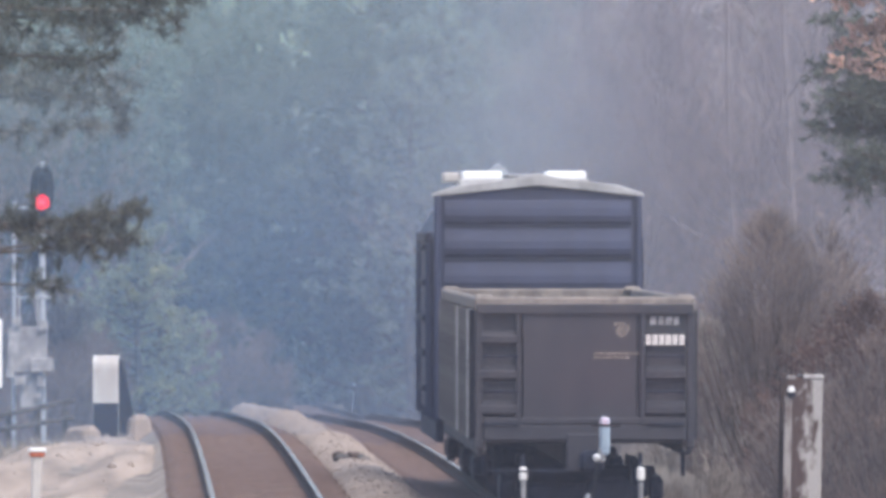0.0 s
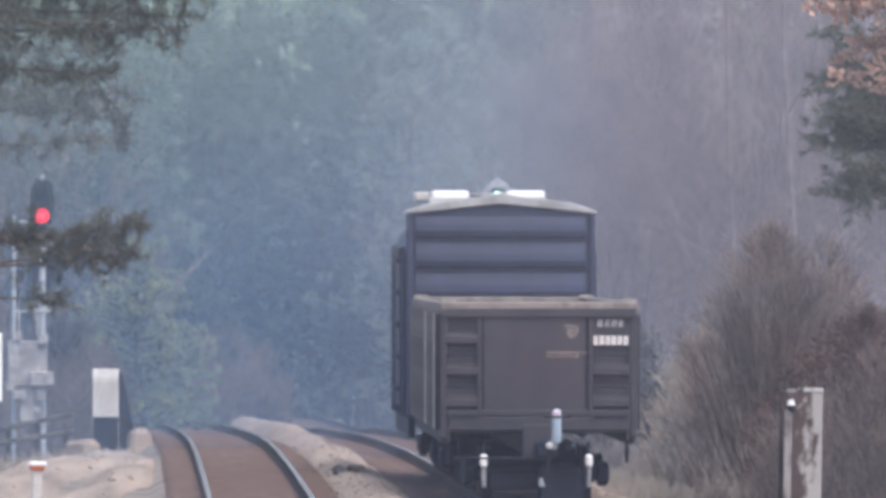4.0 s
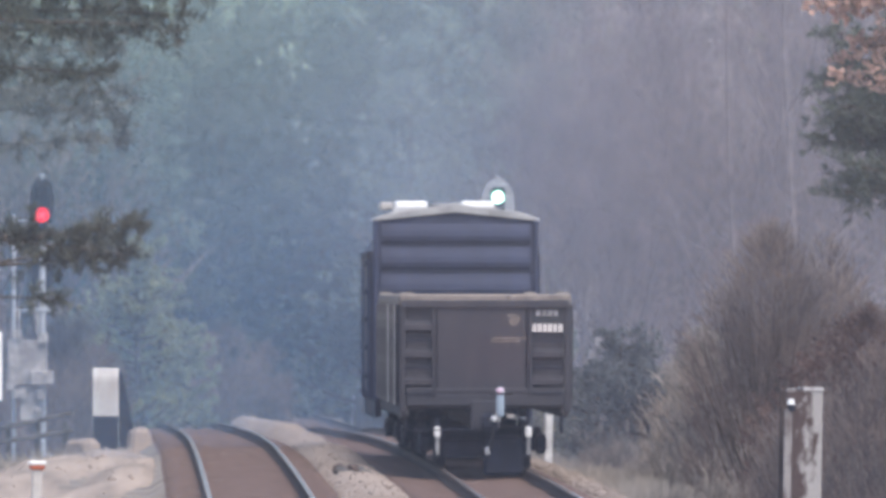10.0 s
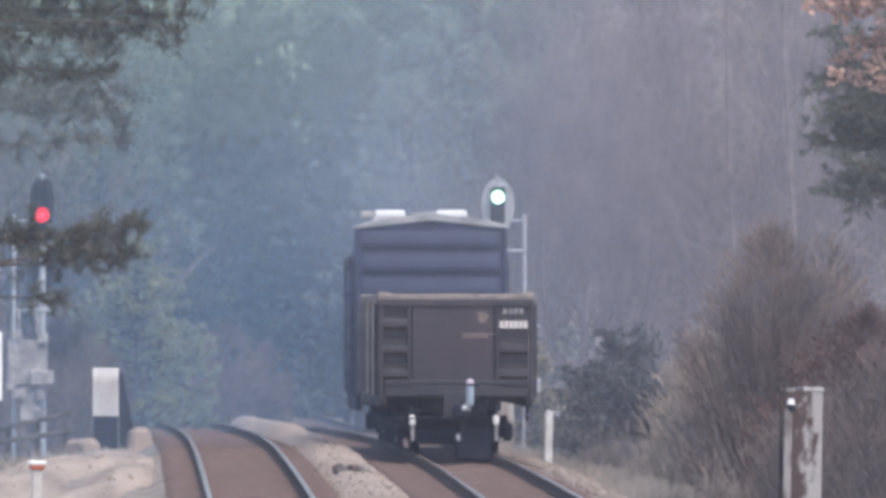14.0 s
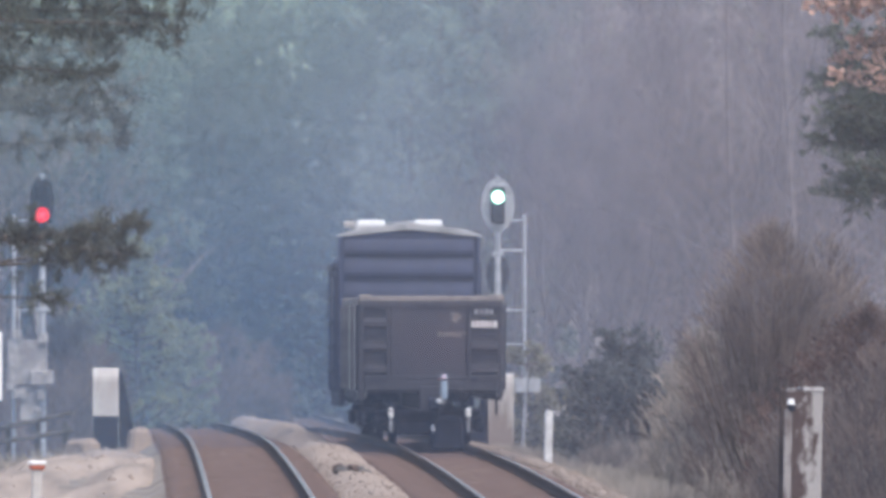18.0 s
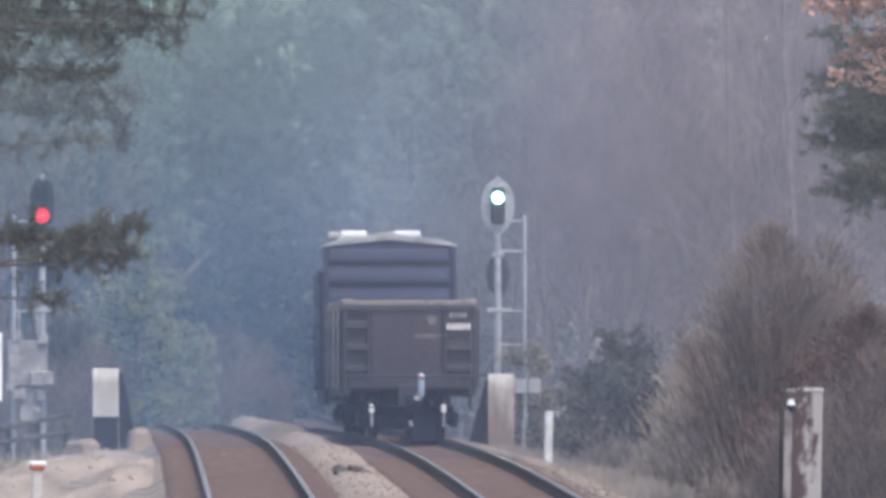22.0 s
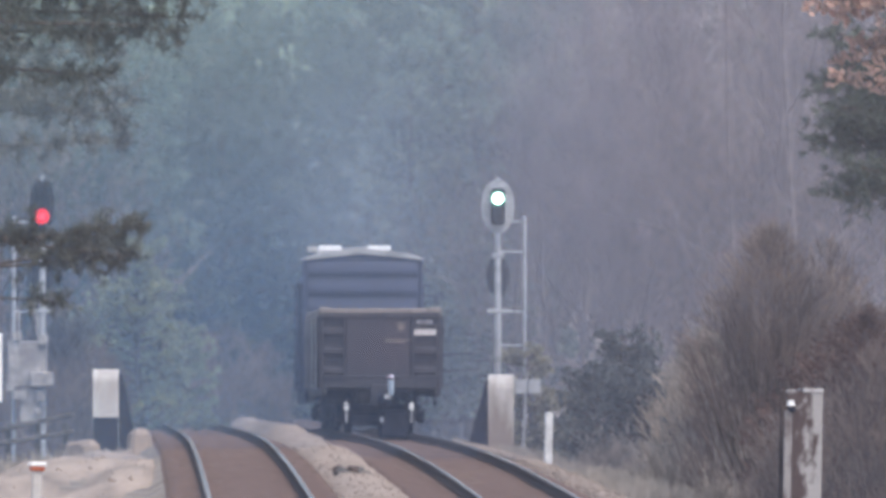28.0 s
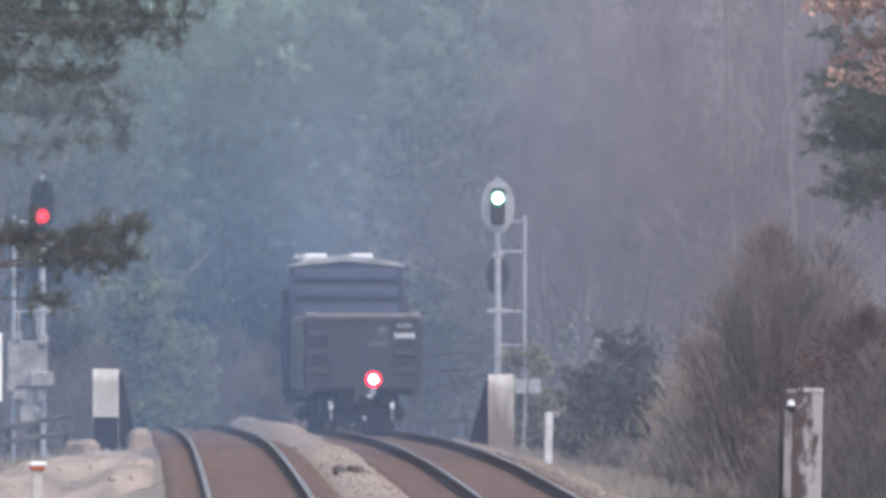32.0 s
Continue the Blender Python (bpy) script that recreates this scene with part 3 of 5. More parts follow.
G_WHEELS, B_WHEELS = [], []
for y in (2.0, GL - 2.0):
    bogie(gondola, y, G_WHEELS)
part("centre_sill", box(0.4, GL - 0.6, 0.4, 0, GL / 2, 0.95, 0.02), M_GOND, gondola)

boxcar = thing("box_car", "slate blue box wagon with corrugated end and pale metal roof", "railway wagon", group="freight train")
BL, BE, BR = 12.5, 4.54, 4.70
part("end_section", profile([(-1.54, 1.05), (1.54, 1.05), (1.54, BE - 0.04), (0, BR - 0.06), (-1.54, BE - 0.04)], 0.06, 0.5, bevel=0.02), M_BOX, boxcar)
part("car_body", profile([(-1.53, 1.05), (1.53, 1.05), (1.53, 3.9), (1.15, BE - 0.05), (0, BR - 0.06), (-1.15, BE - 0.05), (-1.53, 3.9)], 0.5, BL, bevel=0.02), M_BOX, boxcar, "slate blue body with sloping shoulders")
rearend = part("end_panel", profile([(-1.53, 1.1), (1.53, 1.1), (1.53, BE - 0.06), (0, BR - 0.08), (-1.53, BE - 0.06)], 0.0, 0.06), M_BOX, boxcar)
for z in (1.69, 2.21, 2.73, 3.25, 3.77, 4.27):
    pts = [(0, -0.22), (0.05, -0.17), (0.075, -0.08), (0.06, 0.03), (0.03, 0.13), (0, 0.24)]
    b = profile(pts, -1.42, 1.42)
    for v in b.verts:
        v.co = Vector((v.co.y, -v.co.x, min(v.co.z, 0.16) if z > 4.2 else v.co.z))
    bmesh.ops.recalc_face_normals(b, faces=b.faces)
    part("corrugation", b, M_BOX, rearend, at=(0.0, 0.0, z))
    # the shade below each rib is drawn as a thin darker strip
    part("shade_strip", box(2.86, 0.02, 0.045, 0.0, -0.008, z - 0.245, 0.004), M_BOX_DK, rearend, "darker strip painting the shade under a corrugation")
for s in (-1, 1):
    part("corner_post", box(0.1, 0.12, BE - 1.1, s * 1.53, -0.01, (BE + 1.05) / 2, 0.03), M_BOX, rearend)
rf = profile([(-1.62, BE - 0.02), (-1.6, BE - 0.06), (0, BR - 0.05), (1.6, BE - 0.06), (1.62, BE - 0.01), (1.2, BE + 0.12), (0.35, BR + 0.06), (0, BR + 0.14), (-0.35, BR + 0.06), (-1.2, BE + 0.12)], -0.06, 0.55, bevel=0.012)
roof = part("roof", rf, M_ROOF, boxcar, "pale galvanised roof with raised panels")
part("roof_panel", profile([(-1.18, BE - 0.02), (0, BR - 0.05), (1.18, BE - 0.02), (1.1, BE + 0.06), (0, BR + 0.03), (-1.1, BE + 0.06)], 0.56, BL + 0.05, bevel=0.01), M_ROOF, roof)
for i in range(1, 10):
    part("roof_seam", profile([(-1.12, BE + 0.02), (0, BR + 0.02), (1.12, BE + 0.02), (1.05, BE + 0.1), (0, BR + 0.06), (-1.05, BE + 0.1)], i * BL / 10, i * BL / 10 + 0.08), M_ROOF, roof)
for x, w in ((-0.84, 0.62), (0.44, 0.62)):
    h = part("roof_hatch", box(w, 0.9, 0.14, x, 0.75, BR + 0.10, 0.03), M_WHITE, roof, "bright white roof hatch")
    part("hatch_base", box(w + 0.1, 1.0, 0.1, x, 0.75, BR + 0.0, 0.02), M_ROOF, h)
part("roof_vent", box(0.26, 0.5, 0.15, -1.31, 0.75, BR + 0.075, 0.03), M_PALE_DUSTY, roof, "dusty pale roof vent beside the hatch")
part("running_board", box(0.62, 3.0, 0.05, -0.13, 2.0, BR + 0.1, 0.01), M_STEEL, roof)
for s in (-1, 1):
    door = part("sliding_door", box(0.08, 3.0, 2.6, s * 1.55, BL / 2, 2.5, 0.02), M_BOX, boxcar)
    for k in range(5):
        part("door_rib", box(0.05, 2.8, 0.1, s * 1.61, BL / 2, 1.5 + k * 0.55, 0.01), M_BOX_DK, door)
    part("door_track", box(0.16, 6.0, 0.16, s * 1.55, BL / 2, 3.86, 0.02), M_BOX_DK, boxcar)
    for i in range(10):
        part("side_rib", box(0.06, 0.1, 2.8, s * 1.54, 0.9 + i * (BL - 1.8) / 9, 2.45, 0.01), M_BOX, boxcar)
    lad = bmesh.new()
    for y in (0.2, 0.65):
        rod((s * 1.60, y, 1.1), (s * 1.60, y, 3.85), 0.018, seg=6, bm=lad)
    for k in range(7):
        rod((s * 1.61, 0.2, 1.2 + 0.38 * k), (s * 1.61, 0.65, 1.2 + 0.38 * k), 0.014, seg=6, bm=lad)
    part("ladder", lad, M_BOX_DK, boxcar)
for s in (-1, 1):
    part("side_sill", box(0.12, BL - 3.0, 0.36, s * 1.45, BL / 2, 0.89, 0.02), M_BOX_DK, boxcar, "deep dark side sill")
part("underframe", box(2.4, BL - 0.4, 0.3, 0, BL / 2, 0.95, 0.02), M_DARK, boxcar)
for y in (2.2, BL - 2.2):
    bogie(boxcar, y, B_WHEELS)
cp = box(0.2, 0.7, 0.24, 0, -0.4, 0.86, 0.04)
part("coupler", cp, M_DARK, boxcar)

# ---- bridge girders beside the tracks ----
def girder(s, y0, x_off, wide, length=2.6):
    y = y0
    g = thing("bridge_girder", "steel bridge girder end, white painted, with dark knee braces", "bridge girder", pose(line_x(y) + x_off, y, datum(y)), group="bridge girders")
    top, bot = 1.55 if s < 0 else 1.42, -0.7
    part("web", box(0.05, length, top - bot - 0.1, 0, length / 2 + 0.1, (top + bot) / 2, 0.005), M_DARK, g, at=pose(0, 0, 0, 0, 0, 1.9))
    part("top_flange", box(0.56, length, 0.07, 0, length / 2 + 0.25, top, 0.015), M_TIMBER, g, at=pose(0, 0, 0, 0, 0, 1.9))
    cover = bmesh.new()
    pts = [(0.0, bot), (0.0, top - 0.28)] + [(0.28 - 0.28 * math.cos(a), top - 0.28 + 0.28 * math.sin(a)) for a in (0.4, 0.8, 1.2, 1.57)] + [(0.9, top)]
    rings = []
    for yy, zz in pts:
        rings.append([cover.verts.new((sx * 0.31, yy + d, zz + d)) for sx, d in ((-1, 0), (1, 0), (1, 0.04), (-1, 0.04))])
    for a, b in zip(rings, rings[1:]):
        for i in range(4):
            cover.faces.new((a[i], a[(i + 1) % 4], b[(i + 1) % 4], b[i]))
    bmesh.ops.recalc_face_normals(cover, faces=cover.faces)
    part("end_cover", cover, M_STREAKED if s > 0 else M_WEATHERED, g, "white painted end plate streaked with dirt")
    if s < 0:
        part("dark_panel", box(0.6, 0.02, 0.86, 0, -0.016, 0.0, 0.004), M_DARK, g, "dark lower panel")
    for k in range(2):
        yk = 0.12 + k * 1.6
        tri = [(-s * 0.04, top - 0.08), (-s * 0.1, top - 0.08), (-s * wide, bot + 0.1), (-s * 0.04, bot + 0.1)]
        part("knee_brace", profile(tri, yk, yk + 0.05), M_DARK, g, at=(-s * 0.25, 0, 0))
    for k in range(2):
        part("stiffener", box(0.12, 0.03, top - bot - 0.2, -s * 0.09, 0.9 + k * 1.2, (top + bot) / 2, 0.004), M_DARK, g)
    return g


girder(1, 272.0, 2.76, 0.62)
girder(-1, 272.0, -6.75, 0.52)

# ---- signals ----
def head(g, z, y, wide, lamps, back):
    pl = bmesh.new()
    rod((0, y, z), (0, y - 0.02, z), wide, seg=32, bm=pl)
    for v in pl.verts:
        v.co.z = z + (v.co.z - z) * 0.68 / wide
    plate = part("backplate", pl, back, g)
    part("finial", rod((0, y + 0.05, z + 0.6), (0, y + 0.05, z + 0.73), 0.09, 0.05, seg=12), M_PALEGREY, g, "pale cap on top of the mast")
    hs = part("lamp_housing", box(0.36, 0.2, 0.92, 0, y - 0.12, z, 0.08), M_BLACK, plate, "matt black lamp housing")
    for dz, m in lamps:
        hood = bmesh.new()
        for a in range(12):
            t0, t1 = radians(-20 + a * 220 / 12), radians(-20 + (a + 1) * 220 / 12)
            p = [(0.2 * math.cos(t), 0.2 * math.sin(t)) for t in (t0, t1)]
            q = [hood.verts.new((u, yy, w)) for (u, w), yy in ((p[0], 0), (p[1], 0), (p[1], -0.22), (p[0], -0.22))]
            hood.faces.new(q)
        bmesh.ops.solidify(hood, geom=hood.faces[:], thickness=0.012)
        part("lamp_hood", hood, M_BLACK, plate, at=(0, y - 0.2, z + dz))
        # lit lens wider than a real one: its coloured rim stands for glow
        ln = rod((0, y - 0.2, z + dz), (0, y - 0.235, z + dz), 0.19 if m else 0.14, seg=24)
        if m:
            rod((0, y - 0.235, z + dz), (0, y - 0.25, z + dz), m[2], seg=24, bm=ln)
            for f in ln.faces:
                f.material_index = int(f.calc_center_median().y < y - 0.2355)
            part("lit_lens", ln, [m[0], m[1]], plate, m[3])
        else:
            part("dark_lens", ln, M_BLACK, plate)


def signal(name, x, y, upper, back, ladder_x, label, extra):
    z0 = datum(y) - 1.0
    g = thing("railway_signal", label, "railway signal", pose(x, y, z0), group="railway signals")
    ref = datum(y) - z0
    mast = rod((0, 0, 0), (0, 0, ref + upper[0] + 0.1), 0.10, 0.075, seg=14)
    part("mast", mast, M_SILVER, g, "pale grey tubular mast")
    part("mast_base", box(0.5, 0.5, 0.5, 0, 0, 0.2, 0.04), M_PALEGREY, g)
    head(g, ref + upper[0], -0.12, upper[2], upper[1], back)
    # lower head seen from its rear
    pl = bmesh.new()
    rod((0, 0.16, ref + 3.95), (0, 0.14, ref + 3.95), 0.29, seg=28, bm=pl)
    for v in pl.verts:
        v.co.z = ref + 3.95 + (v.co.z - ref - 3.95) * 1.85
    lower = part("lower_backplate", pl, M_BLACK, g, "black oval plate of the lower head")
    part("lower_housing", box(0.3, 0.25, 0.7, 0, 0.28, ref + 3.95, 0.06), M_BLACK, lower)
    for z in (4.45, 3.06):
        part("mast_clamp", box(0.3 if z > 4 else 0.55, 0.2, 0.12, 0, 0, ref + z, 0.02), M_PALEGREY, g)
    lx = ladder_x
    lad = bmesh.new()
    for yy in (-0.02, 0.4):
        rod((lx, yy, 0.1), (lx, yy, ref + 5.45), 0.045, seg=8, bm=lad)
    for k in range(int((ref + 5.3) / 0.32)):
        rod((lx, -0.02, 0.3 + 0.32 * k), (lx, 0.4, 0.3 + 0.32 * k), 0.014, seg=6, bm=lad)
    part("ladder", lad, M_SILVER, g, "pale grey steel ladder")
    for z in (5.3, 4.55, 3.05, 2.2):
        part("ladder_bracket", box(abs(lx), 0.06, 0.06, lx / 2, 0.1, ref + z, 0.01), M_SILVER, g)
    for bx, bz, w, h, d in extra:
        part("equipment_case", box(w, d, h, bx, -0.2, ref + bz, 0.03), M_CASE, g, "pale grey equipment case")
    if extra:
        for x0, z0_, x1, z1_ in ((-0.58, 2.2, -0.58, 3.05), (-0.13, 2.2, -0.13, 3.05), (-0.05, 0.2, -0.55, 1.1)):
            part("brace", rod((x0, -0.05, ref + z0_), (x1, -0.05, ref + z1_), 0.035, seg=8), M_CASE, g)
        for bx, bz, w, h_ in ((-0.78, 1.2, 0.2, 0.3), (0.05, 2.35, 0.22, 0.26), (-0.62, 2.45, 0.24, 0.2), (-0.02, 0.95, 0.2, 0.3), (-0.55, 0.95, 0.3, 0.24)):
            part("junction_box", box(w, 0.2, h_, bx, -0.46, ref + bz, 0.02), M_CASE, g)
        cb = bmesh.new()
        prev = Vector((-0.1, -0.12, ref + 4.9))
        for i in range(1, 10):
            q = Vector((-0.1 - 0.25 * math.sin(i * 0.35), -0.14, ref + 4.9 - 0.3 * i))
            rod(prev, q, 0.022, seg=6, bm=cb)
            prev = q
        part("cable", cb, M_BLACK, g, "black hanging cable")
    return g


SY = 283.0
signal("right", 1.373, SY, (5.68, ((0.2, (M_GLOW_GREEN, M_GLOW_GREENCORE, 0.15, "lit green lens")), (-0.32, None)), 0.42), M_PALEGREY, 0.67,
       "silver mast signal showing green with a pale oval backplate", ())
signal("left", -10.032, SY, (5.72, ((0.25, None), (-0.29, (M_GLOW_RED, M_GLOW_REDCORE, 0.08, "lit red lens"))), 0.31), M_BLACK, -0.72,
       "silver mast signal showing red with a black backplate", ((-0.36, 1.74, 0.98, 1.15, 0.5), (0.0, 1.36, 0.58, 0.36, 0.9), (-0.3, 0.7, 0.5, 0.85, 0.4), (-0.1, 0.55, 0.16, 0.16, 0.7)))


# ---- small lineside things ----
def base(x, y):
    return ground_z(x - line_x(y), y)


def rusty_post():
    y, x = 178.0, 5.63
    z0 = base(x, y)
    g = thing("steel_post", "broad steel post with white paint flaking off brown rust", "post", pose(x, y, z0, 0, 1.0, 12))
    h = 1.39 - z0
    part("flange", box(0.58, 0.04, h, 0.02, 0, h / 2, 0.008), M_RUSTY_WHITE, g, "white paint flaked to rust on one side")
    part("web", box(0.03, 0.34, h, 0.0, 0.18, h / 2, 0.005), M_RUST, g)
    part("rear_flange", box(0.58, 0.04, h, 0.0, 0.36, h / 2, 0.008), M_RUST, g)
    part("edge_strip", box(0.12, 0.05, h - 0.3, -0.25, -0.03, h / 2 - 0.15, 0.008), M_FLAKED, g, "edge strip of dull flaking paint")
    part("cap", box(0.33, 0.42, 0.07, 0.155, 0.17, h + 0.01, 0.012), M_KEPT, g, "white lip over part of the top")
    part("chipped_corner", box(0.15, 0.05, 0.07, -0.2, 0, h - 0.01, 0.02), M_FLAKED, g)
    part("insulator", rod((-0.22, -0.08, h - 0.235), (-0.22, -0.08, h - 0.145), 0.064, 0.045, seg=14), M_WHITE, g, "white insulator knob")
    part("knob_bracket", box(0.1, 0.09, 0.09, -0.2, -0.05, h - 0.29, 0.015), M_DARK, g)
    return g


rusty_post()


def marker_post(x, y, h, w, cap, label):
    g = thing("marker_post", label, "post", pose(x, y, base(x, y) - 0.05, 0, 1.5, 10))
    h += 0.05
    part("shaft", box(w, w * 0.7, h, 0, 0, h / 2, 0.015), M_STENCIL if cap is None else M_WEATHERED, g)
    if cap:
        part("cap", box(w * 1.7, w * 1.3, 0.06, 0, 0, h + 0.05, 0.02), M_WHITE, g)
        part("band", box(w * 1.45, w * 1.1, 0.07, 0, 0, h - 0.01, 0.015), cap, g, "orange band under the cap")


y = 158.0
x = -5.70
marker_post(x, y, 0.41 - base(x, y), 0.14, M_ORANGE, "short pale post with an orange banded cap on the gravel bank")
y = 225.0
x = 2.08
marker_post(x, y, 0.76 - base(x, y), 0.15, None, "slim white wooden stake at the foot of the ballast")
y = 395.0
x = -3.10
marker_post(x, y, 0.54 - base(x, y), 0.16, None, "slim white stake in the smoke far down the line")
y = 178.0
x = -7.28
z0 = base(x, y)
g = thing("sign_board", "plain white sign board on a grey pole", "sign", pose(x, y, z0))
part("pole", rod((0, 0.05, 0), (0, 0.05, 2.32 - z0), 0.04, seg=10), M_STEEL, g)
part("board", box(0.68, 0.03, 1.08, 0, 0, 1.76 - z0, 0.02), M_WHITE, g, "plain white board")

# sign plates on a thin pole by the green signal
y = 281.5
x = 2.08
g = thing("sign_pole", "thin steel pole carrying two small blank pale plates", "sign", pose(x, y, base(x, y)))
z0 = base(x, y)
part("pole", rod((-0.12, 0, 0), (0, 0, 1.36 - z0), 0.045, seg=8), M_STEEL, g)
for dx, w in ((-0.14, 0.3), (0.2, 0.3)):
    part("plate", box(w, 0.03, 0.36, dx, -0.07, 1.03 - z0, 0.01), M_PALEGREY, g, "blank pale plate")

# timber barrier by the red signal
g = thing("timber_barrier", "low grey timber barrier with posts and rails below the signal", "barrier", pose(-9.70, 268.0, base(-9.70, 268.0)))
zb = 0.16 - base(-9.70, 268.0)
for x in (-1.4, -0.6, 0.1, 0.75):
    part("post", box(0.14, 0.14, zb + 0.1, x, 0, (zb + 0.1) / 2, 0.02), M_TIMBER, g)
for z, tilt in ((zb, 4), (zb - 0.35, 3)):
    part("rail", box(2.7, 0.1, 0.12, 0, 0, 0, 0.02), M_TIMBER, g, at=pose(-0.35, -0.1, z, 0, -tilt * 3, 0))

# pale stone block beside the girder end
y = 264.0
x = -7.10
bm = box(0.62, 1.2, 0.9, 0, 0, 0.12, 0.1, taper=0.7)
bmesh.ops.subdivide_edges(bm, edges=bm.edges[:], cuts=2, use_grid_fill=True)
for v in bm.verts:
    v.co += Vector((noise.noise(v.co * 4), noise.noise(v.co * 4 + Vector((7, 0, 0))), noise.noise(v.co * 4 + Vector((0, 7, 0))))) * 0.05
ob = tagged(new("stone_block", finish("stone_block", bm, M_BALLAST)), "rough pale stone block at the edge of the gravel", "stone")
ob.matrix_basis = pose(x, y, line_z(y) - 0.42, 0, 0, 8)
for x, y, up, turn, size in ((-8.35, 262.0, 0.05, 40, 1.0), (-8.75, 263.0, 0.0, 100, 0.8)):
    c = copy_thing(ob, pose(x, y, base(x, y) + up, 0, 0, turn))
    c.scale = (size, size, size)

# lump of dead weed between the tracks
y = 193.0
x = -1.60
wd = thing("weed_clump", "dark clump of dead weed and scrap on the ballast", "debris", pose(x, y, line_z(y, -2.2) - 0.12))
for i in range(7):
    r = random.Random(i)
    b = bmesh.new()
    bmesh.ops.create_icosphere(b, subdivisions=2, radius=0.13)
    for v in b.verts:
        v.co *= 1 + 0.5 * noise.noise(v.co * 12 + Vector((i, 0, 0)))
        v.co.z *= 0.6
    part("lump", b, M_RUST if i % 2 else M_TIMBER, wd, at=(r.uniform(-0.24, 0.24), r.uniform(-0.3, 0.3), r.uniform(0.02, 0.12)))


# ---- plants ----
class Plant:
    """Collects tapered tubes and leaf blades for one tree."""

    def __init__(self, seed):
        self.r = random.Random(seed)
        self.wv, self.wf, self.lv, self.lf = [], [], [], []

    def tube(self, pts, rads, sides=4, twig=False):
        vs, fs = (self.lv, self.lf) if twig else (self.wv, self.wf)
        base_i = len(vs)
        for i, p in enumerate(pts):
            d = (pts[min(i + 1, len(pts) - 1)] - pts[max(i - 1, 0)]).normalized()
            a = d.orthogonal().normalized()
            b = d.cross(a)
            for k in range(sides):
                t = 2 * math.pi * k / sides
                vs.append(p + (a * math.cos(t) + b * math.sin(t)) * rads[i])
        for i in range(len(pts) - 1):
            for k in range(sides):
                q = base_i + i * sides
                fs.append((q + k, q + (k + 1) % sides, q + sides + (k + 1) % sides, q + sides + k))

    def limb(self, p, d, length, r0, bend_up=0.1, wob=0.15, n=4, sides=4, twig=False, tip=0.35):
        pts, rads = [p.copy()], [r0]
        d = d.normalized()
        for i in range(n):
            d = (d + Vector((self.r.gauss(0, wob), self.r.gauss(0, wob), self.r.gauss(0, wob) + bend_up))).normalized()
            p = p + d * (length / n)
            pts.append(p)
            rads.append(r0 * (1 - (1 - tip) * (i + 1) / n))
        self.tube(pts, rads, sides, twig)
        return pts, d

    def blade(self, p, d, length, width):
        s = d.cross(Vector((self.r.gauss(0, 1), self.r.gauss(0, 1), self.r.gauss(0, 1))))
        if s.length < 1e-6:
            return
        s = s.normalized() * width
        i = len(self.lv)
        q = p + d * length
        self.lv += [p - s * 0.5, p + s * 0.5, p + d * length * 0.55 + s, q, p + d * length * 0.55 - s]
        self.lf.append((i, i + 1, i + 2, i + 3, i + 4))

    def tuft(self, p, d, n, length, width, wide=0.9):
        for _ in range(n):
            q = (d + Vector((self.r.gauss(0, wide), self.r.gauss(0, wide), self.r.gauss(0, wide)))).normalized()
            self.blade(p, q, length * self.r.uniform(0.6, 1.2), width)

    def meshes(self, bark, leaf):
        return soup("trunk", self.wv, self.wf, bark), soup("crown", self.lv, self.lf, leaf)


def rnd_dir(r, z0, z1):
    a = r.uniform(0, 2 * math.pi)
    z = r.uniform(z0, z1)
    k = math.sqrt(max(0.0, 1 - z * z))
    return Vector((k * math.cos(a), k * math.sin(a), z))


def pine(seed, h, spread_r, tufts=12, blade=0.5, width=0.07, first=0.25, shape=1.0, whorl=1.0):
    t = Plant(seed)
    r = t.r
    pts, _ = t.limb(Vector((0, 0, 0)), Vector((0, 0, 1)), h, h * 0.018 + 0.04, 0.25, 0.03, 8, 7, tip=0.12)
    z = h * first
    while z < h * 0.98:
        u = (z / h - first) / (1 - first)
        reach = spread_r * (1 - u) ** (0.7 * shape) * r.uniform(0.7, 1.15) + 0.25
        i = min(int(z / h * 8), 7)
        o = pts[i].lerp(pts[i + 1], z / h * 8 - i)
        for k in range(r.randint(2, 4)):
            d = rnd_dir(r, -0.1, 0.35)
            lp, ld = t.limb(o, d, reach, 0.02 + 0.02 * reach, 0.06, 0.1, 4, 4)
            for j in range(1, 5):
                for m in range(2):
                    d2 = (ld + rnd_dir(r, -0.3, 0.6) * 0.9).normalized()
                    q = lp[j] + d2 * r.uniform(0.1, 0.45) * reach * 0.35
                    t.tuft(q, d2, tufts // 2 + 1, blade, width)
        z += r.uniform(0.35, 0.7) * whorl
    t.tuft(pts[-1], Vector((0, 0, 1)), tufts, blade, width)
    return t


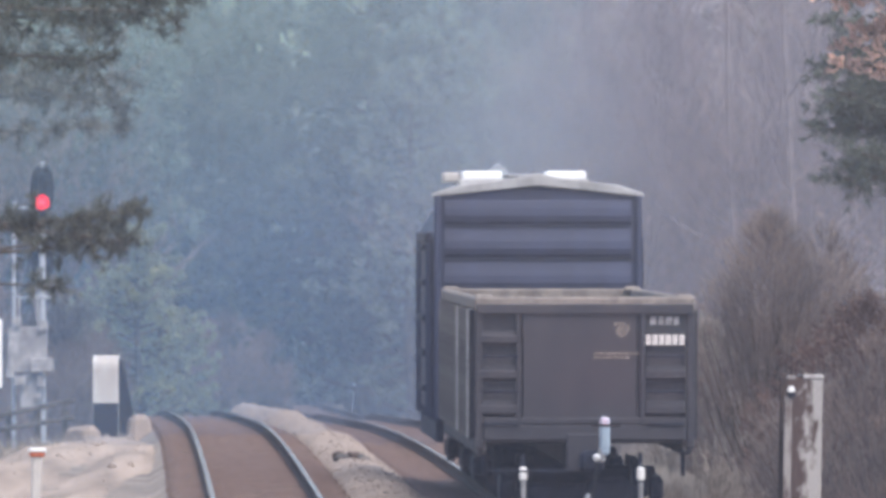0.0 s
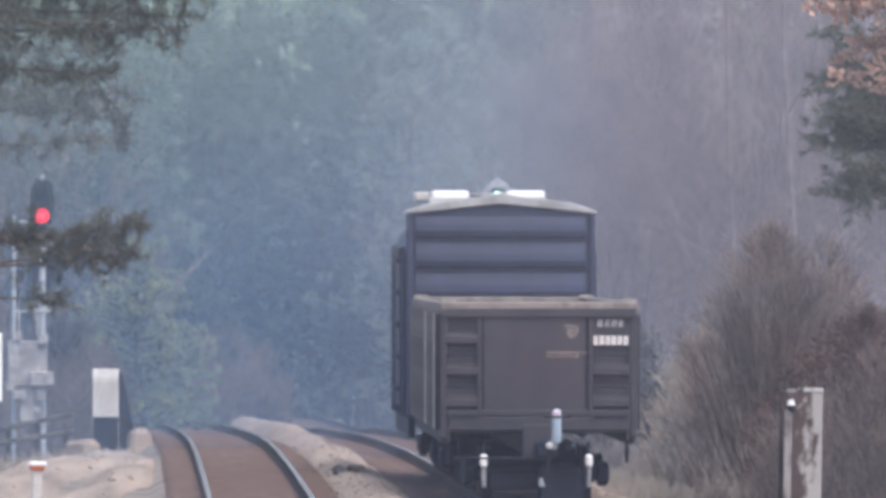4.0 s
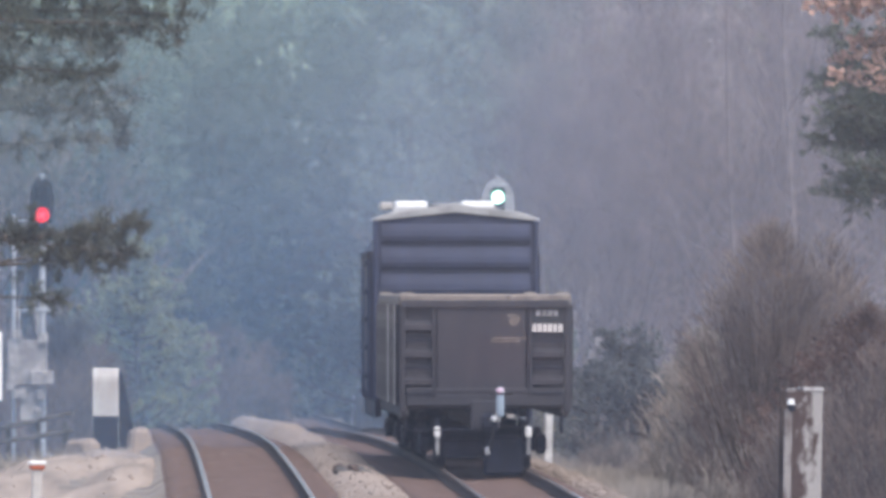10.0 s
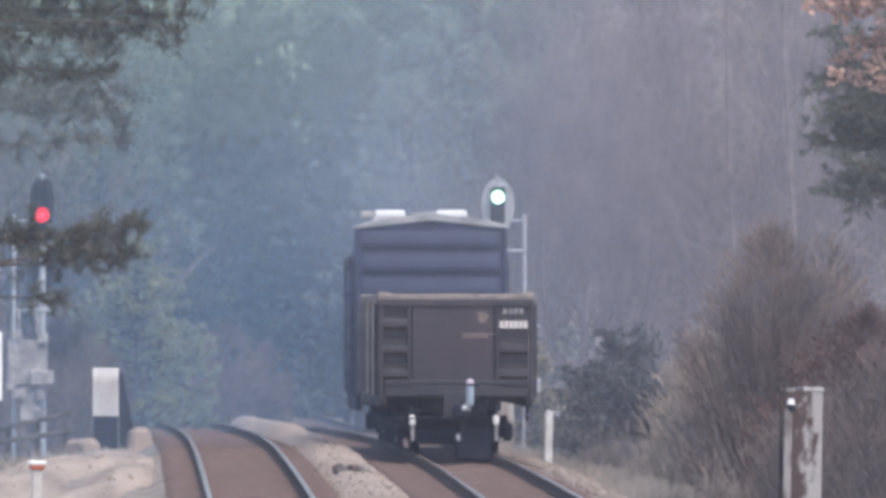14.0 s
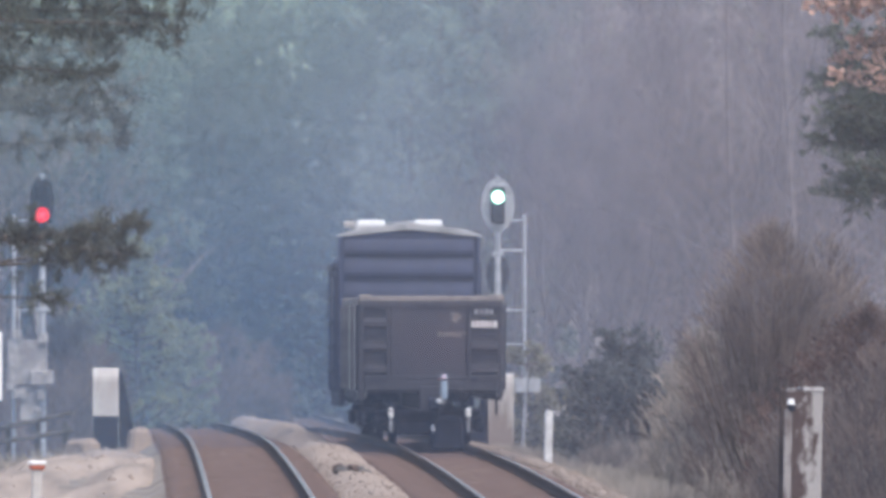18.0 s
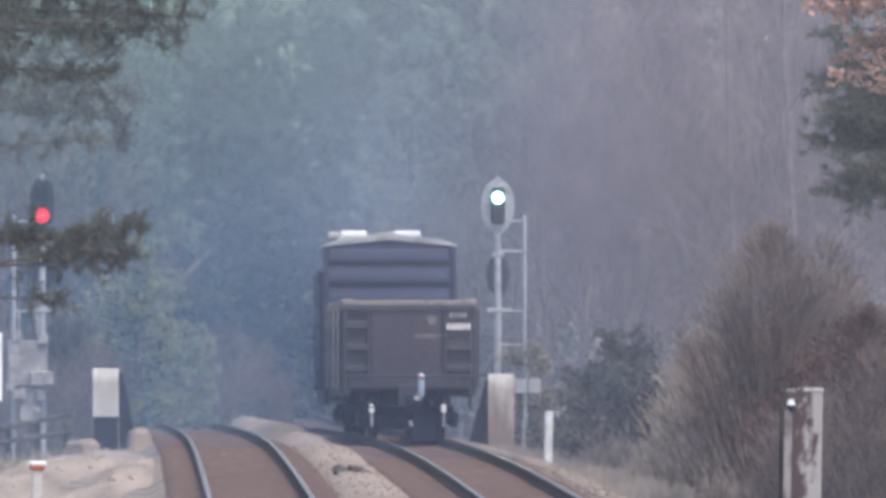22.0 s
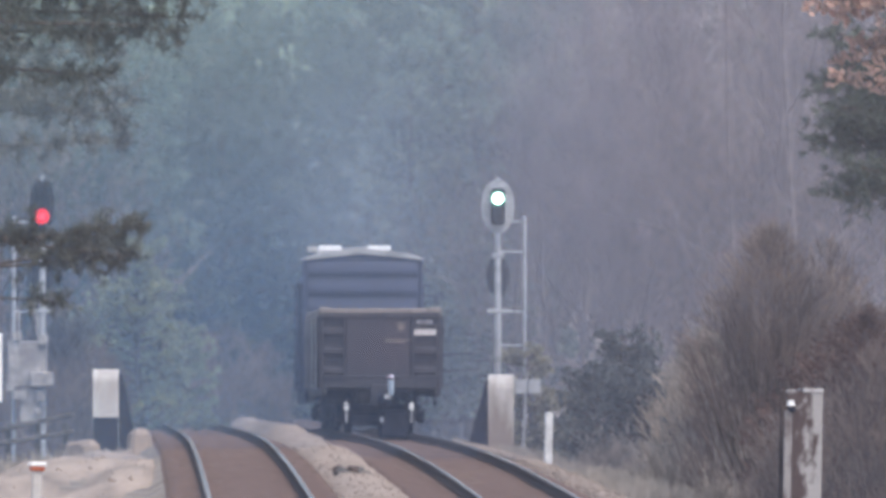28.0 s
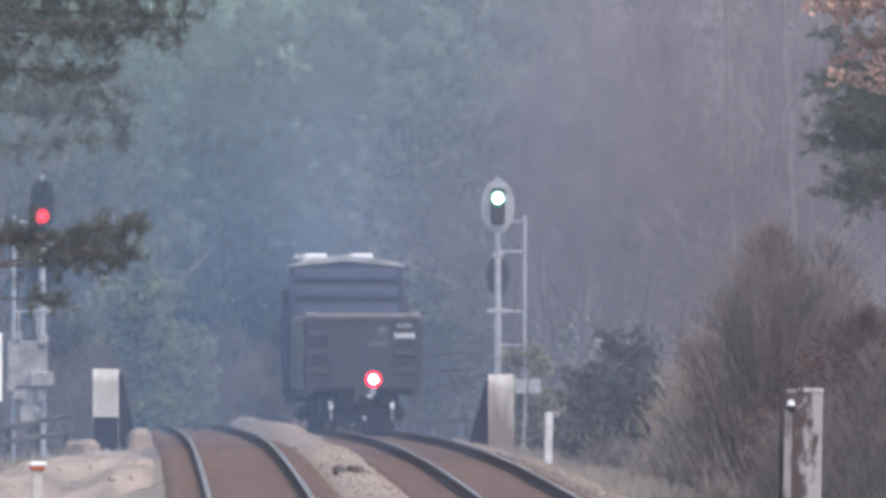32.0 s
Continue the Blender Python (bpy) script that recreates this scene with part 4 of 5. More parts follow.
def bare(seed, h, lean=0.5, fine=3, twigs=5, first=0.25, r0=None):
    t = Plant(seed)
    r = t.r
    r0 = r0 or 0.012 * h + 0.03
    pts, _ = t.limb(Vector((0, 0, 0)), Vector((0, 0, 1)), h * 0.9, r0, 0.2, 0.06, 8, 7, tip=0.15)

    def grow(p, d, length, rad, level):
        seg = 4 if level < 2 else 2
        q, dd = t.limb(p, d, length, rad, 0.12, 0.16, seg, 3 if level else 4, twig=level >= 2)
        if level >= fine:
            return
        for _ in range(twigs if level else twigs + 1):
            k = r.randint(1, seg)
            grow(q[k], (dd + rnd_dir(r, -0.2, 0.9) * 0.9).normalized(), length * r.uniform(0.4, 0.65), rad * 0.5, level + 1)

    n = 12
    for i in range(n):
        u = first + (1 - first) * (i + r.random()) / n
        k = min(int(u * 8), 7)
        o = pts[k].lerp(pts[k + 1], u * 8 - k)
        grow(o, rnd_dir(r, 0.2, 0.7), h * lean * (1.1 - u) * r.uniform(0.7, 1.1) + 0.6, r0 * (1 - u) * 0.6 + 0.012, 0)
    return t


def shrub(seed, h, w, stems, twigs, leaf=0, thick=0.012, leaf_size=0.08):
    t = Plant(seed)
    r = t.r
    for _ in range(stems):
        a, k = r.uniform(0, 2 * math.pi), math.sqrt(r.random())
        p = Vector((math.cos(a), math.sin(a), 0)) * k * w * 0.45
        d = Vector((math.cos(a) * k * w / h * 0.6, math.sin(a) * k * w / h * 0.6, 1))
        hh = h * (1 - 0.68 * k) * r.uniform(0.65, 1.05)
        q, dd = t.limb(p, d, hh, thick * 1.8, 0.05, 0.08, 6, 4, tip=0.3)
        for _ in range(twigs):
            j = r.randint(1, 6)
            e, ed = t.limb(q[j], (dd + rnd_dir(r, -0.1, 0.8) * 0.8), hh * r.uniform(0.15, 0.38), thick * 0.8, 0.08, 0.12, 3, 3, twig=True)
            for _ in range(3):
                m = r.randint(1, 3)
                f, fd = t.limb(e[m], (ed + rnd_dir(r, -0.2, 0.8) * 0.8), hh * r.uniform(0.06, 0.16), thick * 0.5, 0.05, 0.12, 2, 3, twig=True)
                if leaf:
                    t.tuft(f[-1], fd, leaf, leaf_size, leaf_size * 0.35)
    return t


def thicket(seed, h, w, stems, sprays, length, width, leaf=0, leaf_size=0.06):
    """A rounded shrub of stems from one foot, filled with sprays of fine twigs that fan up and out."""
    t = Plant(seed)
    r = t.r

    def reach(u, a):
        return w * 0.5 * (1 - u ** 4.0) * (0.55 + 0.45 * min(1.0, u / 0.22)) * (1 + 0.5 * noise.noise((math.cos(a) * 1.3, math.sin(a) * 1.3, u * 2.6 + seed)))

    for _ in range(stems):
        a, u = r.uniform(0, 2 * math.pi), r.uniform(0.55, 0.97)
        q = Vector((math.cos(a) * reach(u, a), math.sin(a) * reach(u, a), u * h))
        p = Vector((math.cos(a), math.sin(a), 0)) * w * 0.12 * r.random()
        t.limb(p, q - p, (q - p).length, 0.004 * h + 0.008, 0.01, 0.05, 7, 4, tip=0.25)
    made = 0
    while made < sprays:
        u, a, k = r.random() ** 0.85, r.uniform(0, 2 * math.pi), math.sqrt(r.random())
        rr = reach(u, a) * k
        p = Vector((math.cos(a) * rr, math.sin(a) * rr, u * h))
        if noise.noise(p * 1.1 + Vector((seed, 0, 0))) < r.uniform(-0.45, 0.1) or r.random() < 0.8 * u ** 2.5:
            continue
        made += 1
        d = (Vector((math.cos(a) * k * 0.7, math.sin(a) * k * 0.7, 0.8)) + rnd_dir(r, -0.6, 0.8) * 0.35).normalized()
        n = length * r.uniform(0.6, 1.3)
        t.blade(p, d, n, width)
        for _ in range(4):
            f = p + d * n * r.uniform(0.2, 0.9)
            e = (d + rnd_dir(r, -0.5, 0.8) * 0.6).normalized()
            t.blade(f, e, n * r.uniform(0.35, 0.65), width * 0.6)
            if leaf and r.random() < leaf:
                t.blade(f + e * n * 0.3, rnd_dir(r, -0.9, 0.5), leaf_size, leaf_size * 0.35)
    return t


def plant(name, made, bark, leaf, label, category, x, y, turn=0.0, group="", size=1.0, z=None, crown_label=""):
    tm, cm = made.meshes(bark, leaf)
    zz = base(x, y) if z is None else z
    g = thing(name, label, category, pose(x, y, zz - 0.05, 0, 0, turn), group)
    g.scale = (size, size, size)
    part("trunk", tm, None, g)
    part("crown", cm, None, g, crown_label)
    return g


def another(ob, x, y, turn, size):
    c = copy_thing(ob, pose(x, y, base(x, y) - 0.05, 0, 0, turn))
    c.scale = (size, size, size)
    return c


rw = random.Random(11)
# tall pines with crowns coloured pale, as if lit, above a dark hollow
far_pines = []
for i, h in enumerate((19, 23, 27)):
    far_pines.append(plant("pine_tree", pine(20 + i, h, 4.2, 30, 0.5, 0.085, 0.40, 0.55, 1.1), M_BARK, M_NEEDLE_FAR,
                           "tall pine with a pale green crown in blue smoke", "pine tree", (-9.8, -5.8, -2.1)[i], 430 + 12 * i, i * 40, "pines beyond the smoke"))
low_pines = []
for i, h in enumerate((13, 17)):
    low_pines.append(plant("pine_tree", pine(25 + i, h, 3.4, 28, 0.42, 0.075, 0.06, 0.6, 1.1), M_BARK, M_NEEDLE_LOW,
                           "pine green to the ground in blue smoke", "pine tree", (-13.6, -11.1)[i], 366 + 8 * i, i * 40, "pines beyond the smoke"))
# dark cedars added so that the hollow reads as shaded ground
dark = [plant("cedar_tree", pine(28, 9, 2.6, 14, 0.5, 0.1, 0.04, 0.6, 0.8), M_BARK, M_CEDAR, "dark cedar added to shade the smoky hollow", "cedar tree", -8.37, 436, 0, "cedars in the hollow")]
for x, d in ((-17.28, 370), (-15.33, 372), (-12.48, 376), (-11.10, 380), (-2.82, 392), (-0.95, 388), (0.12, 398), (-4.52, 404), (1.13, 405)):
    another(low_pines[int(d) % 2], x, d, rw.uniform(0, 360), rw.uniform(0.85, 1.25))
spots = []
for row, (d, a, b_, step) in enumerate(((445, -21.9, 2.6, 2.34), (480, -25.1, 5.2, 2.64), (530, -28.7, 28.2, 3.98))):
    x = a
    while x < b_:
        spots.append((x + rw.uniform(-0.85, 0.85), d + rw.uniform(-10, 10)))
        x += step
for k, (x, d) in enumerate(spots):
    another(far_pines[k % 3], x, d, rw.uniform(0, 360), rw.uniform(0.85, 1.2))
for k, x in enumerate((-10.3, -9.6, -9.0, -7.7, -7.0, -6.3)):
    d = 398 + 9 * (k % 3)
    another(dark[0], x, d, 60 * k, (1.25, 1.5, 1.35, 1.6, 1.4, 1.2)[k])
for k in range(12):
    another(dark[0], -13.7 + 1.34 * k + rw.uniform(-0.4, 0.4), 432.0 + rw.uniform(-8, 8), rw.uniform(0, 360), rw.uniform(0.7, 1.15))
# bare woods to the right
far_bare = []
for i, h in enumerate((13, 17, 20)):
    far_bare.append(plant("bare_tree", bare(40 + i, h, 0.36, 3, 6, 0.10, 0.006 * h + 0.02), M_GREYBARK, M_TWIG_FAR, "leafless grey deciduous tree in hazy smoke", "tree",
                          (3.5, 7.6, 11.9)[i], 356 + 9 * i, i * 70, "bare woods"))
spots = []
for row, (d, a, b, step) in enumerate(((354, 5.6, 17.1, 2.65), (366, 4.2, 17.7, 2.20), (390, 2.8, 19.8, 2.05), (425, 2.0, 22.7, 2.12), (470, 0.8, 26.2, 2.82))):
    x = a
    while x < b:
        spots.append((x + rw.uniform(-0.85, 0.85), d + rw.uniform(-8, 8)))
        x += step
for x, d in ((-13.6, 352), (-12.6, 358), (-15.2, 352)):
    spots.append((x, d))
for k, (x, d) in enumerate(spots):
    another(far_bare[k % 3], x, d, rw.uniform(0, 360), rw.uniform(0.75, 1.2))

# young bright pine left of the line
for k, (x, d, h, w) in enumerate(((-8.6, 322, 5.9, 1.5), (-9.27, 326, 4.9, 1.5), (-8.15, 328, 4.7, 1.2), (-10.46, 330, 4.2, 1.5), (-7.75, 334, 3.2, 1.0), (-10.99, 326, 3.4, 1.5))):
    plant("young_pine", pine(61 + k * 100, h, w, 30, 0.2, 0.032, 0.03, 0.38, 0.45), M_BARK, M_FRESH, "bushy rounded young pine with pale green needles", "pine tree",
          x, d, 40 * k, "young pines", z=base(x, d) - 0.3)
# bushes by the line on the right
for k, (x, d, h, w) in enumerate(((3.79, 240, 3.5, 1.05), (3.37, 244, 2.7, 0.95), (4.30, 238, 2.8, 0.95))):
    plant("cedar_bush", pine(63 + 10 * k, h, w, 30, 0.13, 0.022, 0.02, 0.5, 0.24), M_BARK, M_CEDAR_NEAR, "dense dark green cedar bush", "bush", x, d, 35 * k, "cedar bushes")
x, y = 2.24, 282.35
plant("green_bush", pine(65, 2.08 - base(x, y), 0.52, 14, 0.2, 0.045, 0.03, 0.25, 0.4), M_BARK, M_OLIVE, "slim olive green bush in front of the signal ladder", "bush", x, y, 0)
x, y = 3.13, 290.0
plant("green_bush", pine(66, 2.2, 0.6, 12, 0.24, 0.05, 0.05, 0.4, 0.5), M_BARK, M_OLIVE, "low olive green bush on the slope", "bush", x, y, 90)
x, y = 5.96, 205.0
plant("bare_shrub", thicket(71, 5.4, 3.0, 70, 3600, 0.46, 0.010), M_BARK, M_TWIG_BR, "tall brown leafless shrub with dense fine twigs", "shrub", x, y, 0, "shrubs beside the line")
x, y = 4.99, 214.0
plant("bare_shrub", thicket(72, 3.5, 2.2, 20, 1800, 0.34, 0.011), M_GREYBARK, M_BRAMBLE, "pale grey leafless bramble bush", "shrub", x, y, 0, "shrubs beside the line")
x, y = 7.31, 196.0
plant("russet_shrub", thicket(73, 3.9, 3.6, 30, 2600, 0.36, 0.010, 0.5, 0.08), M_GREYBARK, M_TWIG_RED, "shrub still holding russet dead leaves", "shrub", x, y, 0, "shrubs beside the line")
x, y = 5.18, 252.0
plant("bare_shrub", thicket(74, 2.9, 2.4, 20, 1500, 0.34, 0.011), M_GREYBARK, M_BRAMBLE, "low pale leafless shrub", "shrub", x, y, 30, "shrubs beside the line")
for k, (x, y, h, w) in enumerate(((4.25, 186.0, 1.0, 1.5), (4.75, 194.0, 1.2, 1.6), (3.95, 206.0, 1.0, 1.3), (4.55, 222.0, 1.5, 1.6), (3.2, 230.0, 1.2, 1.2), (3.7, 231.0, 1.4, 1.3), (4.2, 229.0, 1.4, 1.4), (4.75, 231.0, 1.5, 1.5))):
    plant("dry_weed", shrub(110 + k, h, w, 60, 14, 0, 0.009), M_GREYBARK, M_BRAMBLE, "clump of pale dry weeds on the embankment", "weed", x, y, 70 * k, "weeds on the embankment")
x, y = 7.83, 225.0
plant("bare_shrub", thicket(75, 4.6, 3.6, 30, 2200, 0.42, 0.010), M_GREYBARK, M_TWIG, "tall grey leafless shrub", "shrub", x, y, 30, "shrubs beside the line")


for k, (x, d, h, w) in enumerate(((5.49, 246, 2.6, 2.2), (6.09, 236, 3.2, 2.4), (6.3, 192, 2.6, 2.4), (7.22, 186, 3.4, 2.6), (7.0, 208, 5.3, 2.8))):
    plant("bare_shrub", thicket(90 + k, h, w, 18, 1500, 0.34, 0.011), M_GREYBARK, M_TWIG_BR if k in (1, 3, 4) else M_BRAMBLE if k == 0 else M_TWIG, "tangled grey brown leafless bramble", "shrub", x, d, 50 * k, "shrubs beside the line")

# leafless brush behind the red signal and past the crest
for k, (x, y, h, w) in enumerate(((-11.6, 287, 3.4, 2.2), (-10.7, 290, 3.0, 2.0), (-9.9, 294, 3.2, 1.9), (-9.1, 298, 2.7, 1.8), (-10.3, 300, 3.6, 2.2), (-6.6, 342, 3.2, 2.0), (-5.5, 350, 2.6, 1.8), (-7.4, 352, 2.8, 1.8), (-11.9, 302, 5.6, 2.8), (-10.7, 306, 5.0, 2.6), (-9.9, 303, 4.3, 2.2))):
    plant("bare_shrub", thicket(130 + k, h, w, 16, 1200, 0.34, 0.012), M_GREYBARK, M_TWIG, "grey leafless brush fading into smoke", "shrub", x, y, 40 * k, "brush left of the line")

# near pine whose boughs hang in from the left
def overhang(seed, x, y, h, side, limbs, tufts, blade, width, leaf_mat, label, sub=0.75, name="overhanging_pine", category="pine tree", first=2):
    t = Plant(seed)
    r = t.r
    zb = base(x, y)
    pts, _ = t.limb(Vector((0, 0, 0)), Vector((0, 0, 1)), h, 0.22, 0.4, 0.015, 8, 9, tip=0.4)
    for z, reach, rise, out in limbs:
        k = min(int((z - zb) / h * 8), 7)
        o = pts[k].lerp(pts[k + 1], (z - zb) / h * 8 - k)
        lp, ld = t.limb(o, Vector((side, out, rise)), reach, 0.05, 0.0, 0.05, 8, 6, tip=0.25)
        for j in range(first, 9):
            for m in range(7):
                d2 = (Vector((side * 0.6, 0, 0)) + rnd_dir(r, -0.7, 0.6)).normalized()
                e, ed = t.limb(lp[j], d2, r.uniform(0.2, sub), 0.012, 0.02, 0.12, 3, 4)
                for f in e[1:]:
                    t.tuft(f, ed, tufts, blade, width, 0.8)
    return plant(name, t, M_BARK, leaf_mat, label, category, x, y)


overhang(81, -9.19, 165.0, 11.0, 1, ((7.6, 5.5, 0.0, 0.1), (7.4, 5.8, 0.0, -0.1), (7.2, 5.7, 0.0, 0.1), (7.05, 5.5, -0.01, 0.2), (6.9, 4.9, 0.0, 0.0), (6.7, 4.6, -0.01, 0.1),
          (6.45, 4.2, -0.02, 0.0)), 9, 0.21, 0.013, M_NEEDLE, "near pine with drooping dark boughs")
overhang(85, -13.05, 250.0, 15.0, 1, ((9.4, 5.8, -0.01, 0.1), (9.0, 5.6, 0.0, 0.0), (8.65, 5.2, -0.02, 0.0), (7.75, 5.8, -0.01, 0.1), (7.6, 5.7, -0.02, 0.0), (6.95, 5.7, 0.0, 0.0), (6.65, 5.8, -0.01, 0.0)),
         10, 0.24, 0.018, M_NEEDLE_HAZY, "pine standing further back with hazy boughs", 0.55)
overhang(82, -9.35, 190.0, 8.0, 1, ((3.84, 4.1, -0.005, 0.0), (3.70, 4.0, 0.0, 0.05)), 12, 0.18, 0.012, M_NEEDLE, "near pine with a low bough across the signal", 0.58)
overhang(87, -9.35, 192.0, 8.0, 1, ((4.12, 3.95, -0.01, 0.0), (3.5, 3.9, 0.03, 0.05), (3.3, 3.3, 0.05, -0.05)), 12, 0.18, 0.012, M_NEEDLE, "near pine with thin boughs tufted at their ends", 0.6, first=6)
overhang(88, -9.6, 194.0, 7.0, 1, ((2.95, 2.9, 0.0, 0.0),), 11, 0.16, 0.012, M_NEEDLE, "small pine with one sparse low bough", 0.45, first=7)
overhang(83, 8.8, 160.0, 10.0, -1, ((6.6, 2.9, -0.05, 0.0), (6.3, 3.1, -0.05, 0.0), (6.05, 3.0, -0.04, 0.1), (5.8, 3.0, -0.03, 0.1), (5.5, 3.1, -0.02, 0.0), (5.2, 3.2, -0.02, 0.1), (4.9, 3.1, -0.02, 0.1), (4.65, 3.0, 0.0, 0.0), (4.4, 3.0, 0.0, 0.0), (5.66, 2.8, -0.02, 0.1), (5.36, 3.0, 0.0, -0.1), (5.06, 2.9, -0.02, 0.05), (4.78, 2.9, 0.0, 0.1), (4.53, 2.8, 0.0, -0.1)), 10, 0.17, 0.013, M_NEEDLE_PALE,
         "near pine with short green boughs", 0.62)
overhang(84, 7.6, 150.0, 10.0, -1, ((6.75, 2.35, -0.02, 0.0), (6.6, 2.4, -0.02, 0.1), (6.42, 2.2, -0.02, 0.0)), 3, 0.11, 0.045, M_ORLEAF,
         "oak branch with dry orange leaves", 0.42, "oak_tree", "tree")
overhang(86, 7.6, 151.0, 9.0, -1, ((5.5, 2.15, -0.02, 0.0),), 2, 0.1, 0.04, M_ORLEAF, "oak branch with a few dry orange leaves", 0.26, "oak_tree", "tree", first=6)

# loose stones on the ballast
vs, fs = [], []
rs = random.Random(17)
for i in range(9000):
    y = 146 + 150 * rs.random() ** 1.4
    k = rs.random()
    if k < 0.22:
        off = -GAP / 2 - 0.15 + rs.uniform(-0.66, 0.66)
        u = (off + GAP - 1.25) / (GAP - 2.85)
        z = crown_h(off, y, u)
    elif k < 0.27:
        lo, hi = -GAP - bank_edge(y) - 0.3, -GAP - 1.4
        off = rs.uniform(lo, hi)
        z = bank_h(off, y, (off + GAP + bank_edge(y) + 0.4) / (bank_edge(y) - 0.95))
    else:
        off = rs.uniform(1.4, 2.6)
        z = shoulder_h(off, y, (off - 1.35) / 1.55)
    c = Vector((line_x(y) + off, y, (datum(y) + 0.06 if off < -GAP else line_z(y, off)) + z))
    r = rs.uniform(0.012, 0.034)
    n = len(vs)
    for d in ((1, 0, 0), (-1, 0, 0), (0, 1, 0), (0, -1, 0), (0, 0, 0.8), (0, 0, -0.8)):
        vs.append(c + Vector(d) * r * rs.uniform(0.7, 1.3))
    fs += [(n + a, n + e, n + f) for a, e, f in ((0, 2, 4), (2, 1, 4), (1, 3, 4), (3, 0, 4), (2, 0, 5), (1, 2, 5), (3, 1, 5), (0, 3, 5))]
for i in range(24):
    y = rs.uniform(152, 266)
    lo, hi = -GAP - bank_edge(y) - 0.2, -GAP - 1.6
    off = lo + (hi - lo) * rs.random() ** 1.5
    z = bank_h(off, y, (off + GAP + bank_edge(y) + 0.4) / (bank_edge(y) - 0.95))
    c = Vector((line_x(y) + off, y, (datum(y) + 0.06 if off < -GAP else line_z(y, off)) + z))
    r = rs.uniform(0.05, 0.11)
    n = len(vs)
    for d in ((1, 0, 0), (-1, 0, 0), (0, 1, 0), (0, -1, 0), (0, 0, 0.8), (0, 0, -0.8)):
        vs.append(c + Vector(d) * r * rs.uniform(0.6, 1.4))
    fs += [(n + a, n + e, n + f) for a, e, f in ((0, 2, 4), (2, 1, 4), (1, 3, 4), (3, 0, 4), (2, 0, 5), (1, 2, 5), (3, 1, 5), (0, 3, 5))]
M_STONE = leafy("loose_stone", (0.45, 0.38, 0.335), 0.15, 0.95, 1.6, 0.1)
tagged(new("loose_stones", soup("loose_stones", vs, fs, M_STONE)), "loose grey and tan stones scattered on the ballast", "stones", kind="stuff")

# one pale leaf blown off the oak
lf = bmesh.new()
vs_l = [lf.verts.new(v) for v in ((0, 0, -0.05), (0.022, 0.004, -0.01), (0.018, 0.006, 0.03), (0, 0, 0.055), (-0.02, 0.006, 0.028), (-0.024, 0.004, -0.012))]
lf.faces.new(vs_l)
bmesh.ops.solidify(lf, geom=lf.faces[:], thickness=0.004)
LEAF = tagged(new("falling_leaf", finish("falling_leaf", lf, M_STENCIL)), "pale dry leaf blown from the oak", "leaf")

# dead grass along the slope
vs, fs = [], []
rg = random.Random(5)
for i in range(9000):
    y = rg.uniform(150, 300)
    off = rg.uniform(2.3, 7.5) if rg.random() < 0.94 else -GAP - bank_edge(y) - rg.uniform(0.0, 3.0)
    if y < 192 and 0 < off < 3.3:
        continue
    x = line_x(y) + off
    z = ground_z(off, y) - 0.02
    for _ in range(5):
        a = rg.uniform(0, 6.28)
        h = rg.uniform(0.12, 0.42)
        dx, dy = math.cos(a) * 0.18, math.sin(a) * 0.18
        k = len(vs)
        vs += [(x + dx - 0.01, y + dy, z), (x + dx + 0.015, y + dy, z), (x + dx * 2.2, y + dy * 2.2, z + h)]
        fs.append((k, k + 1, k + 2))
for i in range(2600):
    y = rg.uniform(186, 236)
    x = 3.0 + (y - 186) * 0.012 + 1.9 * rg.random() ** 1.3
    z = base(x, y) - 0.02
    for _ in range(5):
        a = rg.uniform(0, 6.28)
        h = rg.uniform(0.15, 0.5)
        dx, dy = math.cos(a) * 0.16, math.sin(a) * 0.16
        k = len(vs)
        vs += [(x + dx - 0.012, y + dy, z), (x + dx + 0.015, y + dy, z), (x + dx * 2.0, y + dy * 2.0, z + h)]
        fs.append((k, k + 1, k + 2))
tagged(new("dead_grass", soup("dead_grass", vs, fs, M_GRASS)), "thin pale dead grass on the embankment", "grass", kind="stuff")

# ---- drifting smoke across the line ----
def veil(y, w, h, material, cx=0.0, seed=0, wave=1.0):
    vs, fs = [], []
    nx_, nz_ = 36, 16
    for j in range(nz_ + 1):
        for i in range(nx_ + 1):
            x = cx - w / 2 + w * i / nx_
            z = -4 + h * j / nz_
            vs.append((x, wave * (6.0 * noise.noise((x * 0.05, z * 0.07, seed)) + 2 * noise.noise((x * 0.2, z * 0.2, seed + 5))), z))
    for j in range(nz_):
        for i in range(nx_):
            a = j * (nx_ + 1) + i
            fs.append((a, a + 1, a + nx_ + 2, a + nx_ + 1))
    ob = new("smoke", soup("smoke", vs, fs, material))
    ob.location.y = y
    for p in ob.data.polygons:
        p.use_smooth = True
    return tagged(ob, "thin blue smoke hanging across the railway", "smoke", kind="stuff")


GREY, BLUE, MAUVE = (0.455, 0.47, 0.545), (0.36, 0.575, 0.86), (0.55, 0.525, 0.625)
# nearest sheet added before everything to lift the dark tones; the rest build haze
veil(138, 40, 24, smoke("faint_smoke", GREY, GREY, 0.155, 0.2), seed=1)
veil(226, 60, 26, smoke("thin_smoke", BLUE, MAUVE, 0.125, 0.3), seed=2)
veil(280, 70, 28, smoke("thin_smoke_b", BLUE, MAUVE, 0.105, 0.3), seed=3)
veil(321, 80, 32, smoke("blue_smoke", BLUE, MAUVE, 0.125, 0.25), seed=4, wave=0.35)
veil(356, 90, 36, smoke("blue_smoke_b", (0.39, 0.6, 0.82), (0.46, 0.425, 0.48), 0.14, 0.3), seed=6)
